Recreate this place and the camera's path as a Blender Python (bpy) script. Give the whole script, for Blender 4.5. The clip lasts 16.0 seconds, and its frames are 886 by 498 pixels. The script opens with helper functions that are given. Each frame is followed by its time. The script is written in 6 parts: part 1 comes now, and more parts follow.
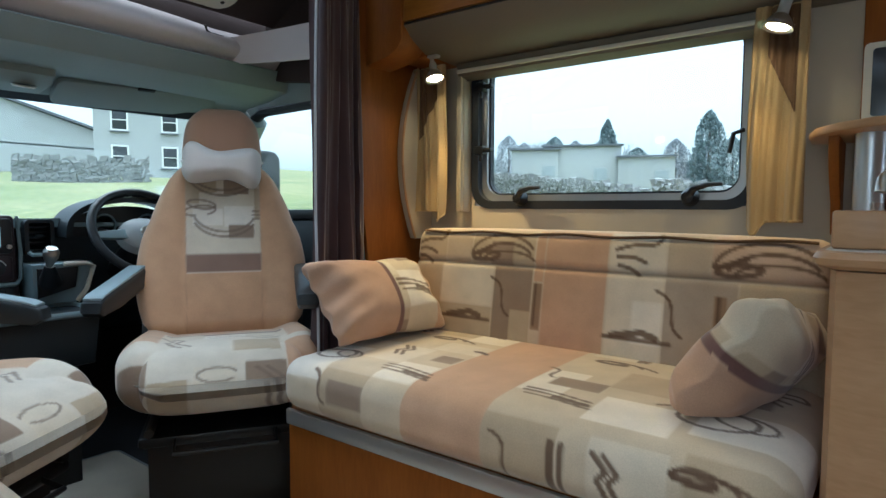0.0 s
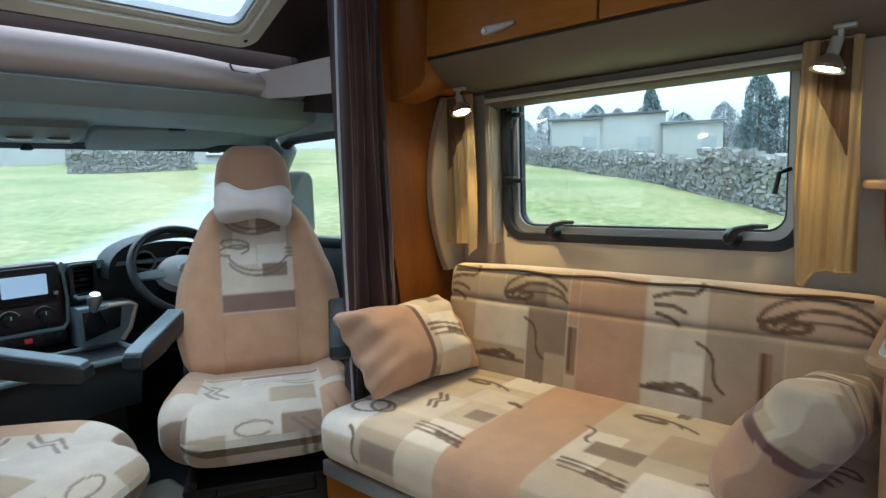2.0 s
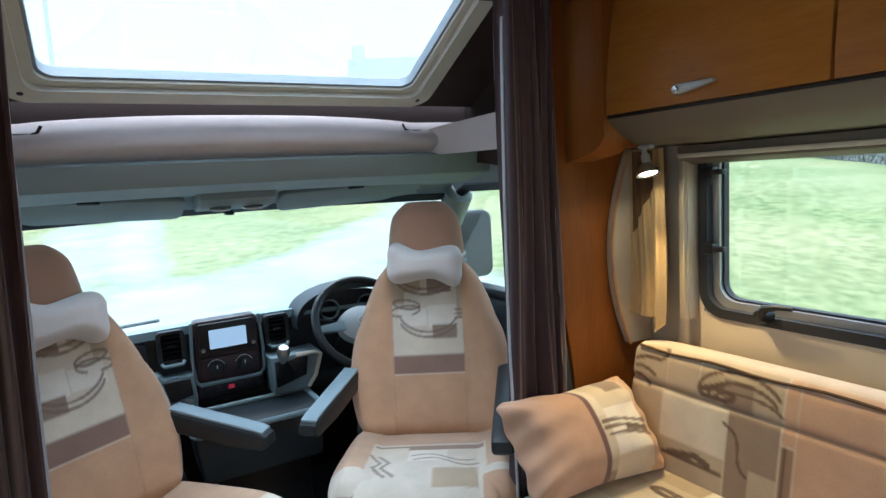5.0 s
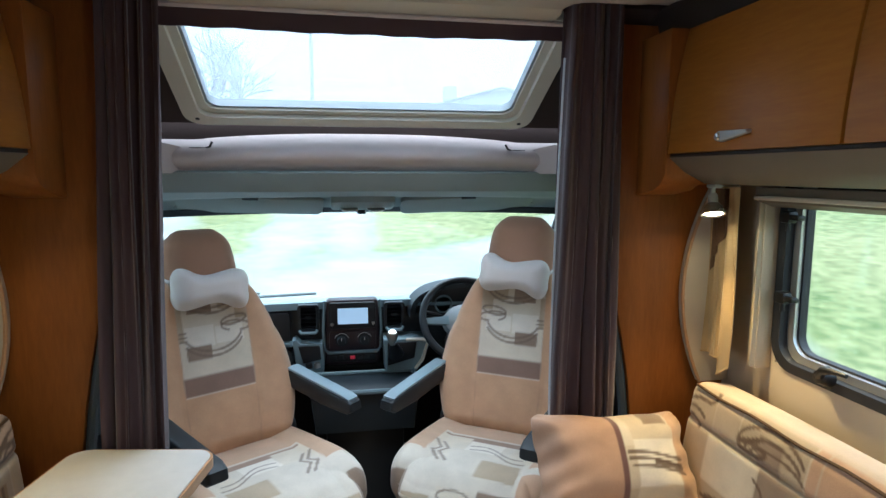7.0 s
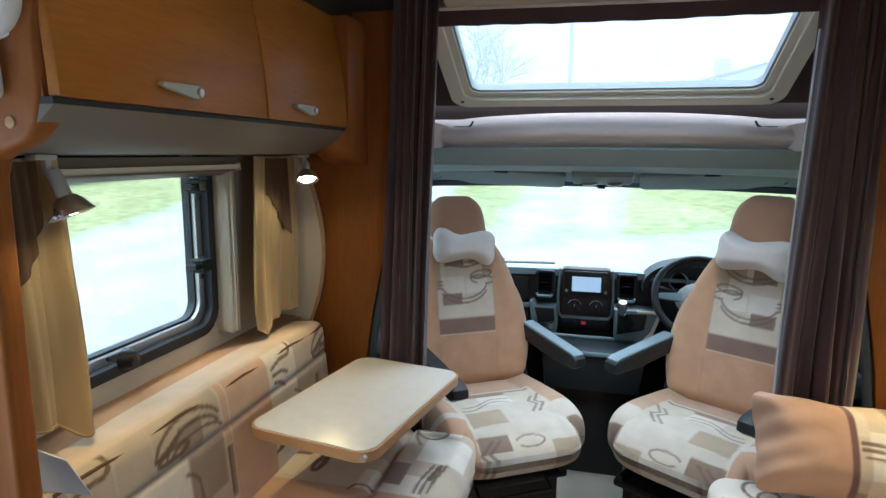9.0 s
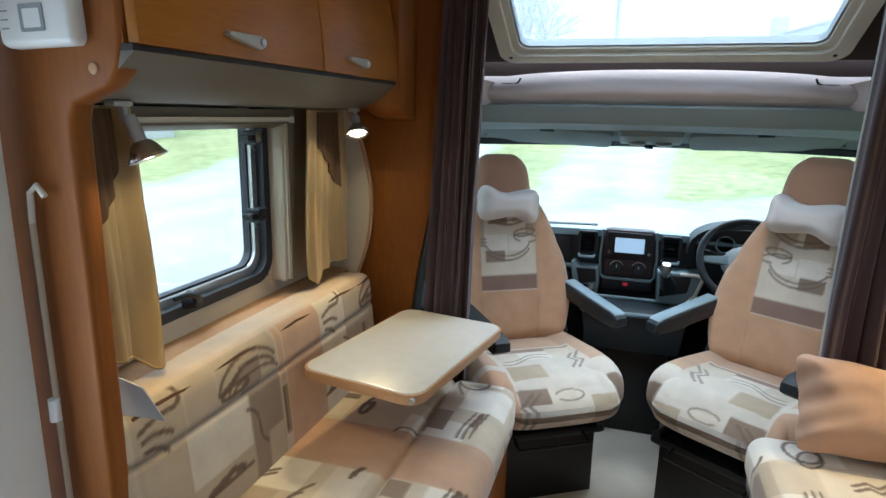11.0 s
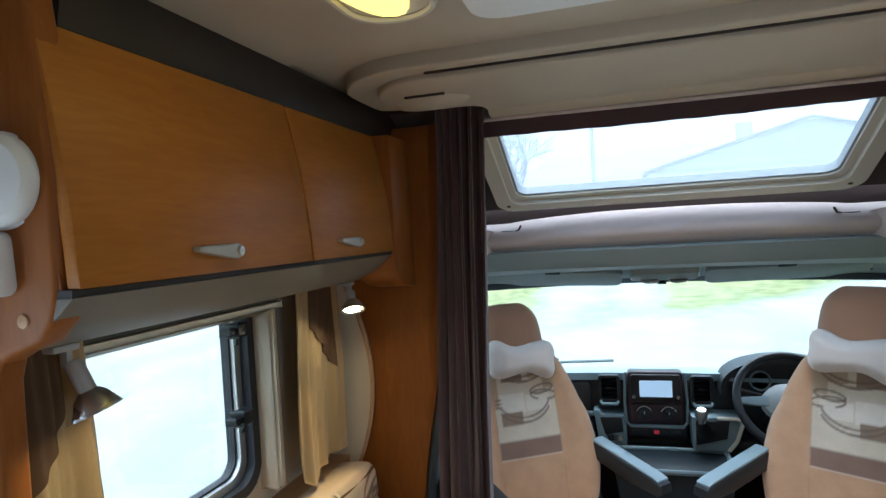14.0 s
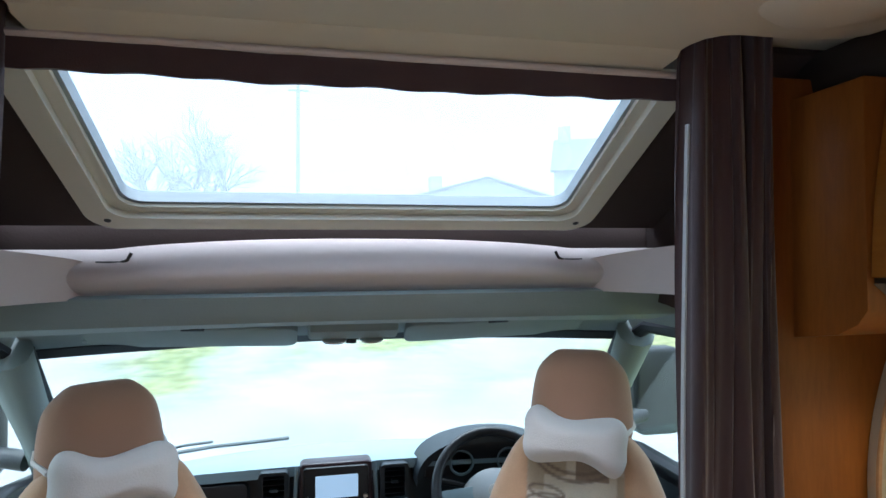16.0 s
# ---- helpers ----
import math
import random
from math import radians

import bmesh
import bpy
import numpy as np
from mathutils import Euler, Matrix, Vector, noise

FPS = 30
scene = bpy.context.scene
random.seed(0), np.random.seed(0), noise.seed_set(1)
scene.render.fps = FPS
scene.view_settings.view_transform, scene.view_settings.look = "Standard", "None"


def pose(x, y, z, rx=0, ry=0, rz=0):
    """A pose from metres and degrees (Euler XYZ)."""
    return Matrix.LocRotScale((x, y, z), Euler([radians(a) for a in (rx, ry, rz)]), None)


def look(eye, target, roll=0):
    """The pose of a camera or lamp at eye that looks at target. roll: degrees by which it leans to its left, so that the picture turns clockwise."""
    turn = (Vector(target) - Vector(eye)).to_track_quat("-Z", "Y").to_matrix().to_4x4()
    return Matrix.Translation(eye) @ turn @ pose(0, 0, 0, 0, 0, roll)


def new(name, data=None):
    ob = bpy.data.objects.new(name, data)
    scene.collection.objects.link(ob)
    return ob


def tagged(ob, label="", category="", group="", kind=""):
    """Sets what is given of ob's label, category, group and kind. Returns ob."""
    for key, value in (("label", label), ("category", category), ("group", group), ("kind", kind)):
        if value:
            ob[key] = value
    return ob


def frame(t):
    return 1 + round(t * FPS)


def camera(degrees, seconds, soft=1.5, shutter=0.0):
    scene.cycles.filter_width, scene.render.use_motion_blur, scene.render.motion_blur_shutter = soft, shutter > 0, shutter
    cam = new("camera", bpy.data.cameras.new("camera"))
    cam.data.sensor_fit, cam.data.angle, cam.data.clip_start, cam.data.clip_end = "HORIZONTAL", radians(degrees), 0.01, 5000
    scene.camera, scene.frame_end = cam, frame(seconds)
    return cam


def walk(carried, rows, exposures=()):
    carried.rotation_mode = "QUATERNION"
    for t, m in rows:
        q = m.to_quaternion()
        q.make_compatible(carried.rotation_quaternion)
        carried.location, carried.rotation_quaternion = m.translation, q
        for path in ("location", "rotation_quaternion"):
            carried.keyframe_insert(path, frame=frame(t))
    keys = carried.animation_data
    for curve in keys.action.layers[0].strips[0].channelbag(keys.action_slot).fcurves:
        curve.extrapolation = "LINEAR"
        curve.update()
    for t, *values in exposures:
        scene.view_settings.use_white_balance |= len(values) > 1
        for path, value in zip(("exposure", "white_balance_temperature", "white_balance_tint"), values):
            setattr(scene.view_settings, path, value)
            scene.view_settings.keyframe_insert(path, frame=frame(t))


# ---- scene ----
cam = camera(73.2, 16.0)
PATH = [
    (0, (-0.651, 0.496, 0.906), (0.937, 1.704, 0.77), 0.2),
    (0.5, (-0.602, 0.525, 0.963), (1.007, 1.704, 0.817), 0.2),
    (1, (-0.593, 0.511, 1.018), (0.973, 1.737, 0.808), 0.1),
    (1.5, (-0.578, 0.498, 1.057), (0.939, 1.784, 0.844), -1.1),
    (2, (-0.59, 0.499, 1.105), (0.903, 1.812, 0.882), -1.9),
    (2.5, (-0.625, 0.519, 1.129), (0.824, 1.878, 0.897), -2.1),
    (3, (-0.646, 0.528, 1.192), (0.75, 1.938, 0.946), -2.5),
    (5.5, (-0.29, 0.587, 1.356), (0.414, 2.441, 1.104), -1.2),
    (6, (-0.173, 0.504, 1.375), (0.236, 2.44, 1.087), 0.9),
    (6.5, (-0.15, 0.408, 1.385), (0.232, 2.356, 1.144), 0.7),
    (7, (-0.097, 0.274, 1.421), (0.247, 2.228, 1.169), 0.1),
    (7.5, (-0.032, 0.142, 1.416), (-0.02, 2.127, 1.17), 0.8),
    (8, (-0.008, 0.084, 1.432), (-0.192, 2.06, 1.185), 0.3),
    (8.5, (-0.034, 0.049, 1.4), (-0.392, 2.002, 1.164), 0.0),
    (9, (-0.051, 0.05, 1.402), (-0.518, 1.969, 1.083), 0.6),
    (11.5, (-0.07, 0.006, 1.381), (-0.677, 1.86, 0.942), 0.3),
    (12, (-0.069, 0.006, 1.412), (-0.703, 1.871, 1.064), -1.3),
    (12.5, (-0.078, -0.003, 1.438), (-0.717, 1.872, 1.159), -1.9),
    (13, (-0.083, 0.013, 1.49), (-0.735, 1.893, 1.293), -2.8),
    (13.5, (-0.091, 0.051, 1.512), (-0.757, 1.933, 1.401), -3.1),
    (14, (-0.159, 0.197, 1.512), (-0.727, 2.114, 1.459), -3.3),
    (14.5, (-0.206, 0.357, 1.519), (-0.52, 2.332, 1.512), -4.0),
    (15, (-0.164, 0.552, 1.518), (-0.325, 2.546, 1.507), -2.4),
    (15.5, (-0.131, 0.711, 1.492), (0.038, 2.705, 1.489), -1.3),
    (16, (-0.085, 0.941, 1.503), (0.312, 2.902, 1.541), -0.4),
]
walk(cam, [(t, look(eye, target, roll)) for t, eye, target, roll in PATH],
     exposures=[(0.0, 1.80, 5200, 2), (2.0, 1.88, 5250, 4), (3.0, 2.0, 5300, 6), (5.5, 2.10, 5200, 5), (12.0, 2.18, 5300, 4), (16.0, 2.15, 5250, 6)])

# ---- world and lights ----
world = bpy.data.worlds.new("sky")
scene.world = world
world.use_nodes = True
wn = world.node_tree.nodes
sky = wn.new("ShaderNodeTexSky")
sky.sky_type, sky.sun_disc = "NISHITA", False
sky.sun_elevation, sky.sun_rotation = radians(76), radians(200)
sky.air_density, sky.dust_density, sky.ozone_density = 1.0, 4.0, 1.0
wn["Background"].inputs[1].default_value = 0.15
veil = wn.new("ShaderNodeHueSaturation")          # thin even cloud takes the blue out
veil.inputs["Saturation"].default_value = 0.30
world.node_tree.links.new(sky.outputs[0], veil.inputs["Color"])
world.node_tree.links.new(veil.outputs[0], wn["Background"].inputs[0])

sun_data = bpy.data.lights.new("sun", "SUN")
sun_data.energy, sun_data.angle, sun_data.color = 1.5, radians(50), (1.0, 0.98, 0.95)
sun = new("sun", sun_data)
sun.matrix_world = look((0, 0, 30), (-1.5, -7.0, 0))


def window_light(name, at, to, w, h, power):
    """An area lamp for daylight through a window's opening."""
    d = bpy.data.lights.new(name, "AREA")
    d.shape, d.size, d.size_y, d.energy, d.color = "RECTANGLE", w, h, power, (0.90, 0.96, 1.0)
    new(name, d).matrix_world = look(at, to)


# Fill lamp in the unseen rear window, added to brighten pillar and left sofa.
window_light("rear_window_fill", (1.045, -0.31, 1.18), (0.0, -0.20, 1.12), 0.50, 0.36, 1.25)
window_light("door_window_light", (-1.045, 0.395, 1.0), (0.0, 0.45, 0.95), 0.34, 0.84, 0.75)


def spot_light(name, at, to, power, angle=95, color=(1.0, 0.66, 0.26)):
    d = bpy.data.lights.new(name, "SPOT")
    d.energy, d.spot_size, d.spot_blend, d.shadow_soft_size, d.color = power, radians(angle), 0.6, 0.02, color
    new(name, d).matrix_world = look(at, to)


# ---- materials ----
def nodes_of(name):
    m = bpy.data.materials.new(name)
    m.use_nodes = True
    return m, m.node_tree.nodes, m.node_tree.links, m.node_tree.nodes["Principled BSDF"]


def surface(name, c, rough=0.5, metal=0.0, var=0.12, scale=9.0, bump=0.15, bscale=180.0, stretch=(1, 1, 1), sheen=0.0, spec=0.5):
    """Base colour with broad stains and fine grain, and a fine relief."""
    m, n, l, b = nodes_of(name)
    tc, mp = n.new("ShaderNodeTexCoord"), n.new("ShaderNodeMapping")
    mp.inputs["Scale"].default_value = stretch
    l.new(tc.outputs["Object"], mp.inputs[0])
    big, fine = n.new("ShaderNodeTexNoise"), n.new("ShaderNodeTexNoise")
    big.inputs["Scale"].default_value, big.inputs["Detail"].default_value = scale, 5
    fine.inputs["Scale"].default_value, fine.inputs["Detail"].default_value = bscale, 3
    for t in (big, fine):
        l.new(mp.outputs[0], t.inputs["Vector"])
    mix = n.new("ShaderNodeMixRGB")
    mix.inputs[1].default_value = (*[v * (1 - var) for v in c], 1)
    mix.inputs[2].default_value = (*[min(1, v * (1 + var)) for v in c], 1)
    add = n.new("ShaderNodeMath")
    add.operation = "MULTIPLY_ADD"
    add.inputs[1].default_value = 0.35
    l.new(fine.outputs[0], add.inputs[0])
    l.new(big.outputs[0], add.inputs[2])
    sub = n.new("ShaderNodeMath")
    sub.operation, sub.use_clamp = "SUBTRACT", True
    l.new(add.outputs[0], sub.inputs[0])
    sub.inputs[1].default_value = 0.17
    l.new(sub.outputs[0], mix.inputs[0])
    l.new(mix.outputs[0], b.inputs["Base Color"])
    rr = n.new("ShaderNodeMapRange")
    rr.inputs["To Min"].default_value, rr.inputs["To Max"].default_value = max(0.02, rough - 0.07), min(1, rough + 0.07)
    l.new(big.outputs[0], rr.inputs[0])
    l.new(rr.outputs[0], b.inputs["Roughness"])
    b.inputs["Metallic"].default_value = metal
    b.inputs["Specular IOR Level"].default_value = spec
    b.inputs["Sheen Weight"].default_value = sheen
    if bump:
        bp = n.new("ShaderNodeBump")
        bp.inputs["Strength"].default_value, bp.inputs["Distance"].default_value = bump, 0.002
        l.new(fine.outputs[0], bp.inputs["Height"])
        l.new(bp.outputs[0], b.inputs["Normal"])
    return m


def woven(name):
    """Upholstery: the woven pattern is stored on the mesh; fine threads are relief."""
    m, n, l, b = nodes_of(name)
    at = n.new("ShaderNodeAttribute")
    at.attribute_name = "pattern"
    tc = n.new("ShaderNodeTexCoord")
    fine, big = n.new("ShaderNodeTexNoise"), n.new("ShaderNodeTexNoise")
    fine.inputs["Scale"].default_value, big.inputs["Scale"].default_value = 420, 14
    l.new(tc.outputs["Object"], fine.inputs["Vector"])
    l.new(tc.outputs["Object"], big.inputs["Vector"])
    hsv, mr = n.new("ShaderNodeHueSaturation"), n.new("ShaderNodeMapRange")
    ad = n.new("ShaderNodeMath")
    l.new(fine.outputs[0], ad.inputs[0])
    l.new(big.outputs[0], ad.inputs[1])
    l.new(ad.outputs[0], mr.inputs[0])
    mr.inputs["From Min"].default_value, mr.inputs["From Max"].default_value = 0.6, 1.4
    mr.inputs["To Min"].default_value, mr.inputs["To Max"].default_value = 0.86, 1.12
    l.new(mr.outputs[0], hsv.inputs["Value"])
    l.new(at.outputs["Color"], hsv.inputs["Color"])
    l.new(hsv.outputs[0], b.inputs["Base Color"])
    b.inputs["Roughness"].default_value = 0.92
    b.inputs["Specular IOR Level"].default_value = 0.2
    b.inputs["Sheen Weight"].default_value = 0.25
    bp = n.new("ShaderNodeBump")
    bp.inputs["Strength"].default_value, bp.inputs["Distance"].default_value = 0.25, 0.0015
    l.new(fine.outputs[0], bp.inputs["Height"])
    l.new(bp.outputs[0], b.inputs["Normal"])
    return m


def wood(name, dark, light, rough=0.35, along=(1, 1, 1)):
    m, n, l, b = nodes_of(name)
    tc, mp = n.new("ShaderNodeTexCoord"), n.new("ShaderNodeMapping")
    mp.inputs["Scale"].default_value = along
    l.new(tc.outputs["Object"], mp.inputs[0])
    grain, broad = n.new("ShaderNodeTexNoise"), n.new("ShaderNodeTexNoise")
    grain.inputs["Scale"].default_value, grain.inputs["Detail"].default_value, grain.inputs["Distortion"].default_value = 26, 8, 0.5
    broad.inputs["Scale"].default_value, broad.inputs["Detail"].default_value = 3.5, 3
    l.new(mp.outputs[0], grain.inputs["Vector"])
    l.new(mp.outputs[0], broad.inputs["Vector"])
    half = n.new("ShaderNodeMath")
    half.operation = "MULTIPLY_ADD"
    half.inputs[1].default_value = 0.5
    l.new(grain.outputs[0], half.inputs[0])
    sc = n.new("ShaderNodeMath")
    sc.operation, sc.inputs[1].default_value = "MULTIPLY", 0.5
    l.new(broad.outputs[0], sc.inputs[0])
    l.new(sc.outputs[0], half.inputs[2])
    ramp = n.new("ShaderNodeValToRGB")
    ramp.color_ramp.elements[0].position, ramp.color_ramp.elements[0].color = 0.32, (*dark, 1)
    ramp.color_ramp.elements[1].position, ramp.color_ramp.elements[1].color = 0.68, (*light, 1)
    l.new(half.outputs[0], ramp.inputs[0])
    l.new(ramp.outputs[0], b.inputs["Base Color"])
    b.inputs["Roughness"].default_value = rough
    b.inputs["Coat Weight"].default_value, b.inputs["Coat Roughness"].default_value = 0.02, 0.35
    b.inputs["Specular IOR Level"].default_value = 0.22
    bp = n.new("ShaderNodeBump")
    bp.inputs["Strength"].default_value, bp.inputs["Distance"].default_value = 0.05, 0.001
    l.new(grain.outputs[0], bp.inputs["Height"])
    l.new(bp.outputs[0], b.inputs["Normal"])
    return m


def glass(name, tint=(0.95, 0.98, 1.0), gloss=0.08):
    """A thin pane: light passes straight through, with a faint reflection."""
    m, n, l, b = nodes_of(name)
    tr, gl, mx = n.new("ShaderNodeBsdfTransparent"), n.new("ShaderNodeBsdfGlossy"), n.new("ShaderNodeMixShader")
    tr.inputs[0].default_value = (*tint, 1)
    gl.inputs["Roughness"].default_value = 0.03
    mx.inputs[0].default_value = gloss
    l.new(tr.outputs[0], mx.inputs[1])
    l.new(gl.outputs[0], mx.inputs[2])
    l.new(mx.outputs[0], n["Material Output"].inputs[0])
    return m


def glow(name, c, strength):
    m, n, l, b = nodes_of(name)
    b.inputs["Base Color"].default_value = (*c, 1)
    b.inputs["Emission Color"].default_value = (*c, 1)
    b.inputs["Emission Strength"].default_value = strength
    return m


CHERRY = wood("cherry_veneer", (0.205, 0.063, 0.0095), (0.28, 0.093, 0.0135), 0.46, (5, 5, 0.7))
# Level grain; lighter and more golden, with the ceiling lamp's light in the colour.
CHERRY_H_LIT = wood("cherry_veneer_level_lit", (0.295, 0.103, 0.0125), (0.39, 0.150, 0.019), 0.42, (4, 0.6, 5))
BEECH = wood("beech_edge", (0.40, 0.225, 0.11), (0.50, 0.30, 0.16), 0.35, (1, 1, 5))
WALLVINYL = surface("wall_vinyl", (0.50, 0.43, 0.33), 0.6, var=0.06, bump=0.2, bscale=300)
# The wall vinyl's hue, darkened for the shade under the lockers.
VALANCE_SHADED = surface("valance_vinyl_shaded", (0.15, 0.128, 0.098), 0.55, var=0.06)
CEILING = surface("ceiling_lining", (0.50, 0.44, 0.35), 0.7, var=0.05, bump=0.1, bscale=400)
DARKTRIM = surface("dark_strip", (0.022, 0.015, 0.011), 0.6)
RAIL = surface("cream_rail", (0.46, 0.385, 0.28), 0.5, var=0.05, bump=0.05)
CREAMFRAME = surface("cream_plastic", (0.66, 0.62, 0.53), 0.45, var=0.04, bump=0.03)
WHITEPLASTIC = surface("white_plastic", (0.78, 0.78, 0.76), 0.4, var=0.03, bump=0.03)
GREYPLASTIC = surface("grey_plastic", (0.30, 0.33, 0.34), 0.5, var=0.06, bump=0.1)
DASHGREY = surface("dashboard_plastic", (0.011, 0.017, 0.022), 0.45, var=0.1, bump=0.2, bscale=500)
DASHLIGHT = surface("dashboard_light_trim", (0.19, 0.26, 0.29), 0.4, var=0.08, bump=0.08)
BLACK = surface("black_plastic", (0.006, 0.007, 0.009), 0.4, var=0.1, bump=0.1)
RUBBER = surface("black_rubber_seal", (0.012, 0.014, 0.02), 0.55, var=0.1)
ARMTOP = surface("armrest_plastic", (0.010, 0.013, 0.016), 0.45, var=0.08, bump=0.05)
# Pale blue-grey that paints the sky's sheen on the dark armrest tops.
ARMSHEEN = surface("armrest_sheen", (0.30, 0.38, 0.42), 0.38, var=0.06, bump=0.1, spec=0.7)
PLUMPANEL = surface("dark_plum_panel", (0.026, 0.014, 0.018), 0.32, var=0.12, bump=0.03)
SLATEBLUE = surface("blue_grey_edge_trim", (0.055, 0.072, 0.088), 0.5, var=0.1, bump=0.1)
CABLINING = surface("cab_headliner", (0.25, 0.285, 0.28), 0.8, var=0.07, bump=0.2)
MAUVE = surface("padded_mauve_vinyl", (0.57, 0.485, 0.465), 0.5, var=0.06, bump=0.1)
BROWNLINING = surface("brown_fabric_lining", (0.040, 0.025, 0.021), 0.9, var=0.1, bump=0.3)
CURTAIN = surface("plum_curtain", (0.058, 0.029, 0.033), 0.85, var=0.12, bump=0.3, bscale=500, sheen=0.3)
LINING = surface("pale_curtain_lining", (0.46, 0.47, 0.50), 0.8, var=0.05)
TAN = surface("tan_curtain", (0.40, 0.275, 0.125), 0.85, var=0.09, bump=0.3, bscale=420, sheen=0.2)
TANDARK = surface("brown_curtain_patch", (0.10, 0.052, 0.022), 0.85, var=0.1, bump=0.3, bscale=420)
RUST = surface("terracotta_cover", (0.42, 0.235, 0.145), 0.9, var=0.07, bump=0.3, bscale=420, sheen=0.3)
PLUSH = surface("white_plush", (0.70, 0.64, 0.60), 0.95, var=0.05, bump=0.5, bscale=260, sheen=0.5)
FABRIC = woven("patterned_upholstery")
TABLETOP = surface("speckled_laminate", (0.60, 0.59, 0.57), 0.32, var=0.1, scale=30, bump=0.02, bscale=260)
CARPET = surface("beige_carpet", (0.52, 0.46, 0.37), 0.95, var=0.15, bump=0.6, bscale=320)
DARKCARPET = surface("dark_mat", (0.02, 0.022, 0.026), 0.95, var=0.2, bump=0.5, bscale=300)
SATIN = surface("satin_grey_metal", (0.42, 0.41, 0.39), 0.42, 0.35, var=0.05, bump=0.02)
CHROME = surface("brushed_nickel", (0.55, 0.53, 0.50), 0.28, 1.0, var=0.06, bump=0.02)
ALU = surface("aluminium_strip", (0.55, 0.56, 0.58), 0.35, 0.8, var=0.05, bump=0.04)
GLASS = glass("window_glass", (0.89, 0.93, 0.91), 0.05)
ACRYLIC = glass("acrylic_roof_pane", (0.60, 0.65, 0.675), 0.05)
_n, _l = ACRYLIC.node_tree.nodes, ACRYLIC.node_tree.links
_milk, _mix = _n.new("ShaderNodeBsdfTranslucent"), _n.new("ShaderNodeMixShader")
_milk.inputs[0].default_value, _mix.inputs[0].default_value = (0.9, 0.95, 1.0, 1), 0.10
_l.new(_n["Mix Shader"].outputs[0], _mix.inputs[1])
_l.new(_milk.outputs[0], _mix.inputs[2])
_l.new(_mix.outputs[0], _n["Material Output"].inputs[0])
ROOFMILK = glass("milky_rooflight_pane", (0.44, 0.47, 0.49), 0.05)
SCREEN = surface("screen_glass", (0.03, 0.035, 0.04), 0.12, var=0.05, bump=0)
SCREENLIT = glow("screen_picture", (0.50, 0.64, 0.78), 0.15)
REDLIGHT = glow("red_lamp", (0.6, 0.03, 0.06), 0.05)
BULB = glow("halogen_bulb", (1.0, 0.80, 0.45), 18.0)
TUBE = glow("tube_light_diffuser", (1.0, 0.72, 0.14), 0.45)
CLEARLENS = glass("clear_lens", (1, 1, 1), 0.12)


def land(name):
    """Grass worn through to pale gravel where the mesh says so, with ragged edges."""
    m, n, l, b = nodes_of(name)
    at, tc = n.new("ShaderNodeAttribute"), n.new("ShaderNodeTexCoord")
    at.attribute_name = "wear"
    big, fine, tuft = n.new("ShaderNodeTexNoise"), n.new("ShaderNodeTexNoise"), n.new("ShaderNodeTexNoise")
    for t, sc in ((big, 0.22), (fine, 0.8), (tuft, 5)):
        t.inputs["Scale"].default_value, t.inputs["Detail"].default_value = sc, 6
        l.new(tc.outputs["Object"], t.inputs["Vector"])
    edge = n.new("ShaderNodeMath")
    edge.operation = "ADD"
    l.new(at.outputs["Fac"], edge.inputs[0])
    l.new(fine.outputs[0], edge.inputs[1])
    mask = n.new("ShaderNodeMapRange")
    mask.inputs["From Min"].default_value, mask.inputs["From Max"].default_value = 0.72, 1.28
    l.new(edge.outputs[0], mask.inputs[0])

    def ramp(src, p0, c0, p1, c1):
        r = n.new("ShaderNodeValToRGB")
        r.color_ramp.elements[0].position, r.color_ramp.elements[0].color = p0, (*c0, 1)
        r.color_ramp.elements[1].position, r.color_ramp.elements[1].color = p1, (*c1, 1)
        l.new(src.outputs[0], r.inputs[0])
        return r
    g1, g2 = ramp(big, 0.36, (0.085, 0.12, 0.03), 0.62, (0.22, 0.205, 0.10)), ramp(tuft, 0.36, (0.06, 0.085, 0.024), 0.66, (0.26, 0.25, 0.125))
    gm = n.new("ShaderNodeMixRGB")
    gm.inputs[0].default_value = 0.5
    l.new(g1.outputs[0], gm.inputs[1])
    l.new(g2.outputs[0], gm.inputs[2])
    st = ramp(fine, 0.3, (0.185, 0.19, 0.19), 0.7, (0.26, 0.262, 0.26))
    mx = n.new("ShaderNodeMixRGB")
    l.new(mask.outputs[0], mx.inputs[0])
    l.new(gm.outputs[0], mx.inputs[1])
    l.new(st.outputs[0], mx.inputs[2])
    l.new(mx.outputs[0], b.inputs["Base Color"])
    b.inputs["Roughness"].default_value = 0.95
    bp = n.new("ShaderNodeBump")
    bp.inputs["Strength"].default_value, bp.inputs["Distance"].default_value = 0.35, 0.06
    l.new(tuft.outputs[0], bp.inputs["Height"])
    l.new(bp.outputs[0], b.inputs["Normal"])
    return m


LAND = land("grass_and_gravel")
RENDERWALL = surface("white_render", (0.42, 0.43, 0.43), 0.9, var=0.06, scale=0.6, bump=0.1, bscale=14)
SLATE = surface("slate_roof", (0.13, 0.14, 0.16), 0.8, var=0.15, scale=2)
STONE = surface("dry_stone", (0.22, 0.22, 0.215), 0.95, var=0.45, scale=3.4, bump=0.6, bscale=30)
BARK = surface("bark", (0.11, 0.09, 0.075), 0.95, var=0.2)
# Leaf and twig colours are paled and blued to paint distance haze.
LEAF_HAZED = surface("conifer_leaf_hazed", (0.115, 0.155, 0.165), 0.9, var=0.18, scale=3)
TWIG_HAZED = surface("winter_twigs_hazed", (0.26, 0.28, 0.31), 0.95, var=0.15, scale=2)


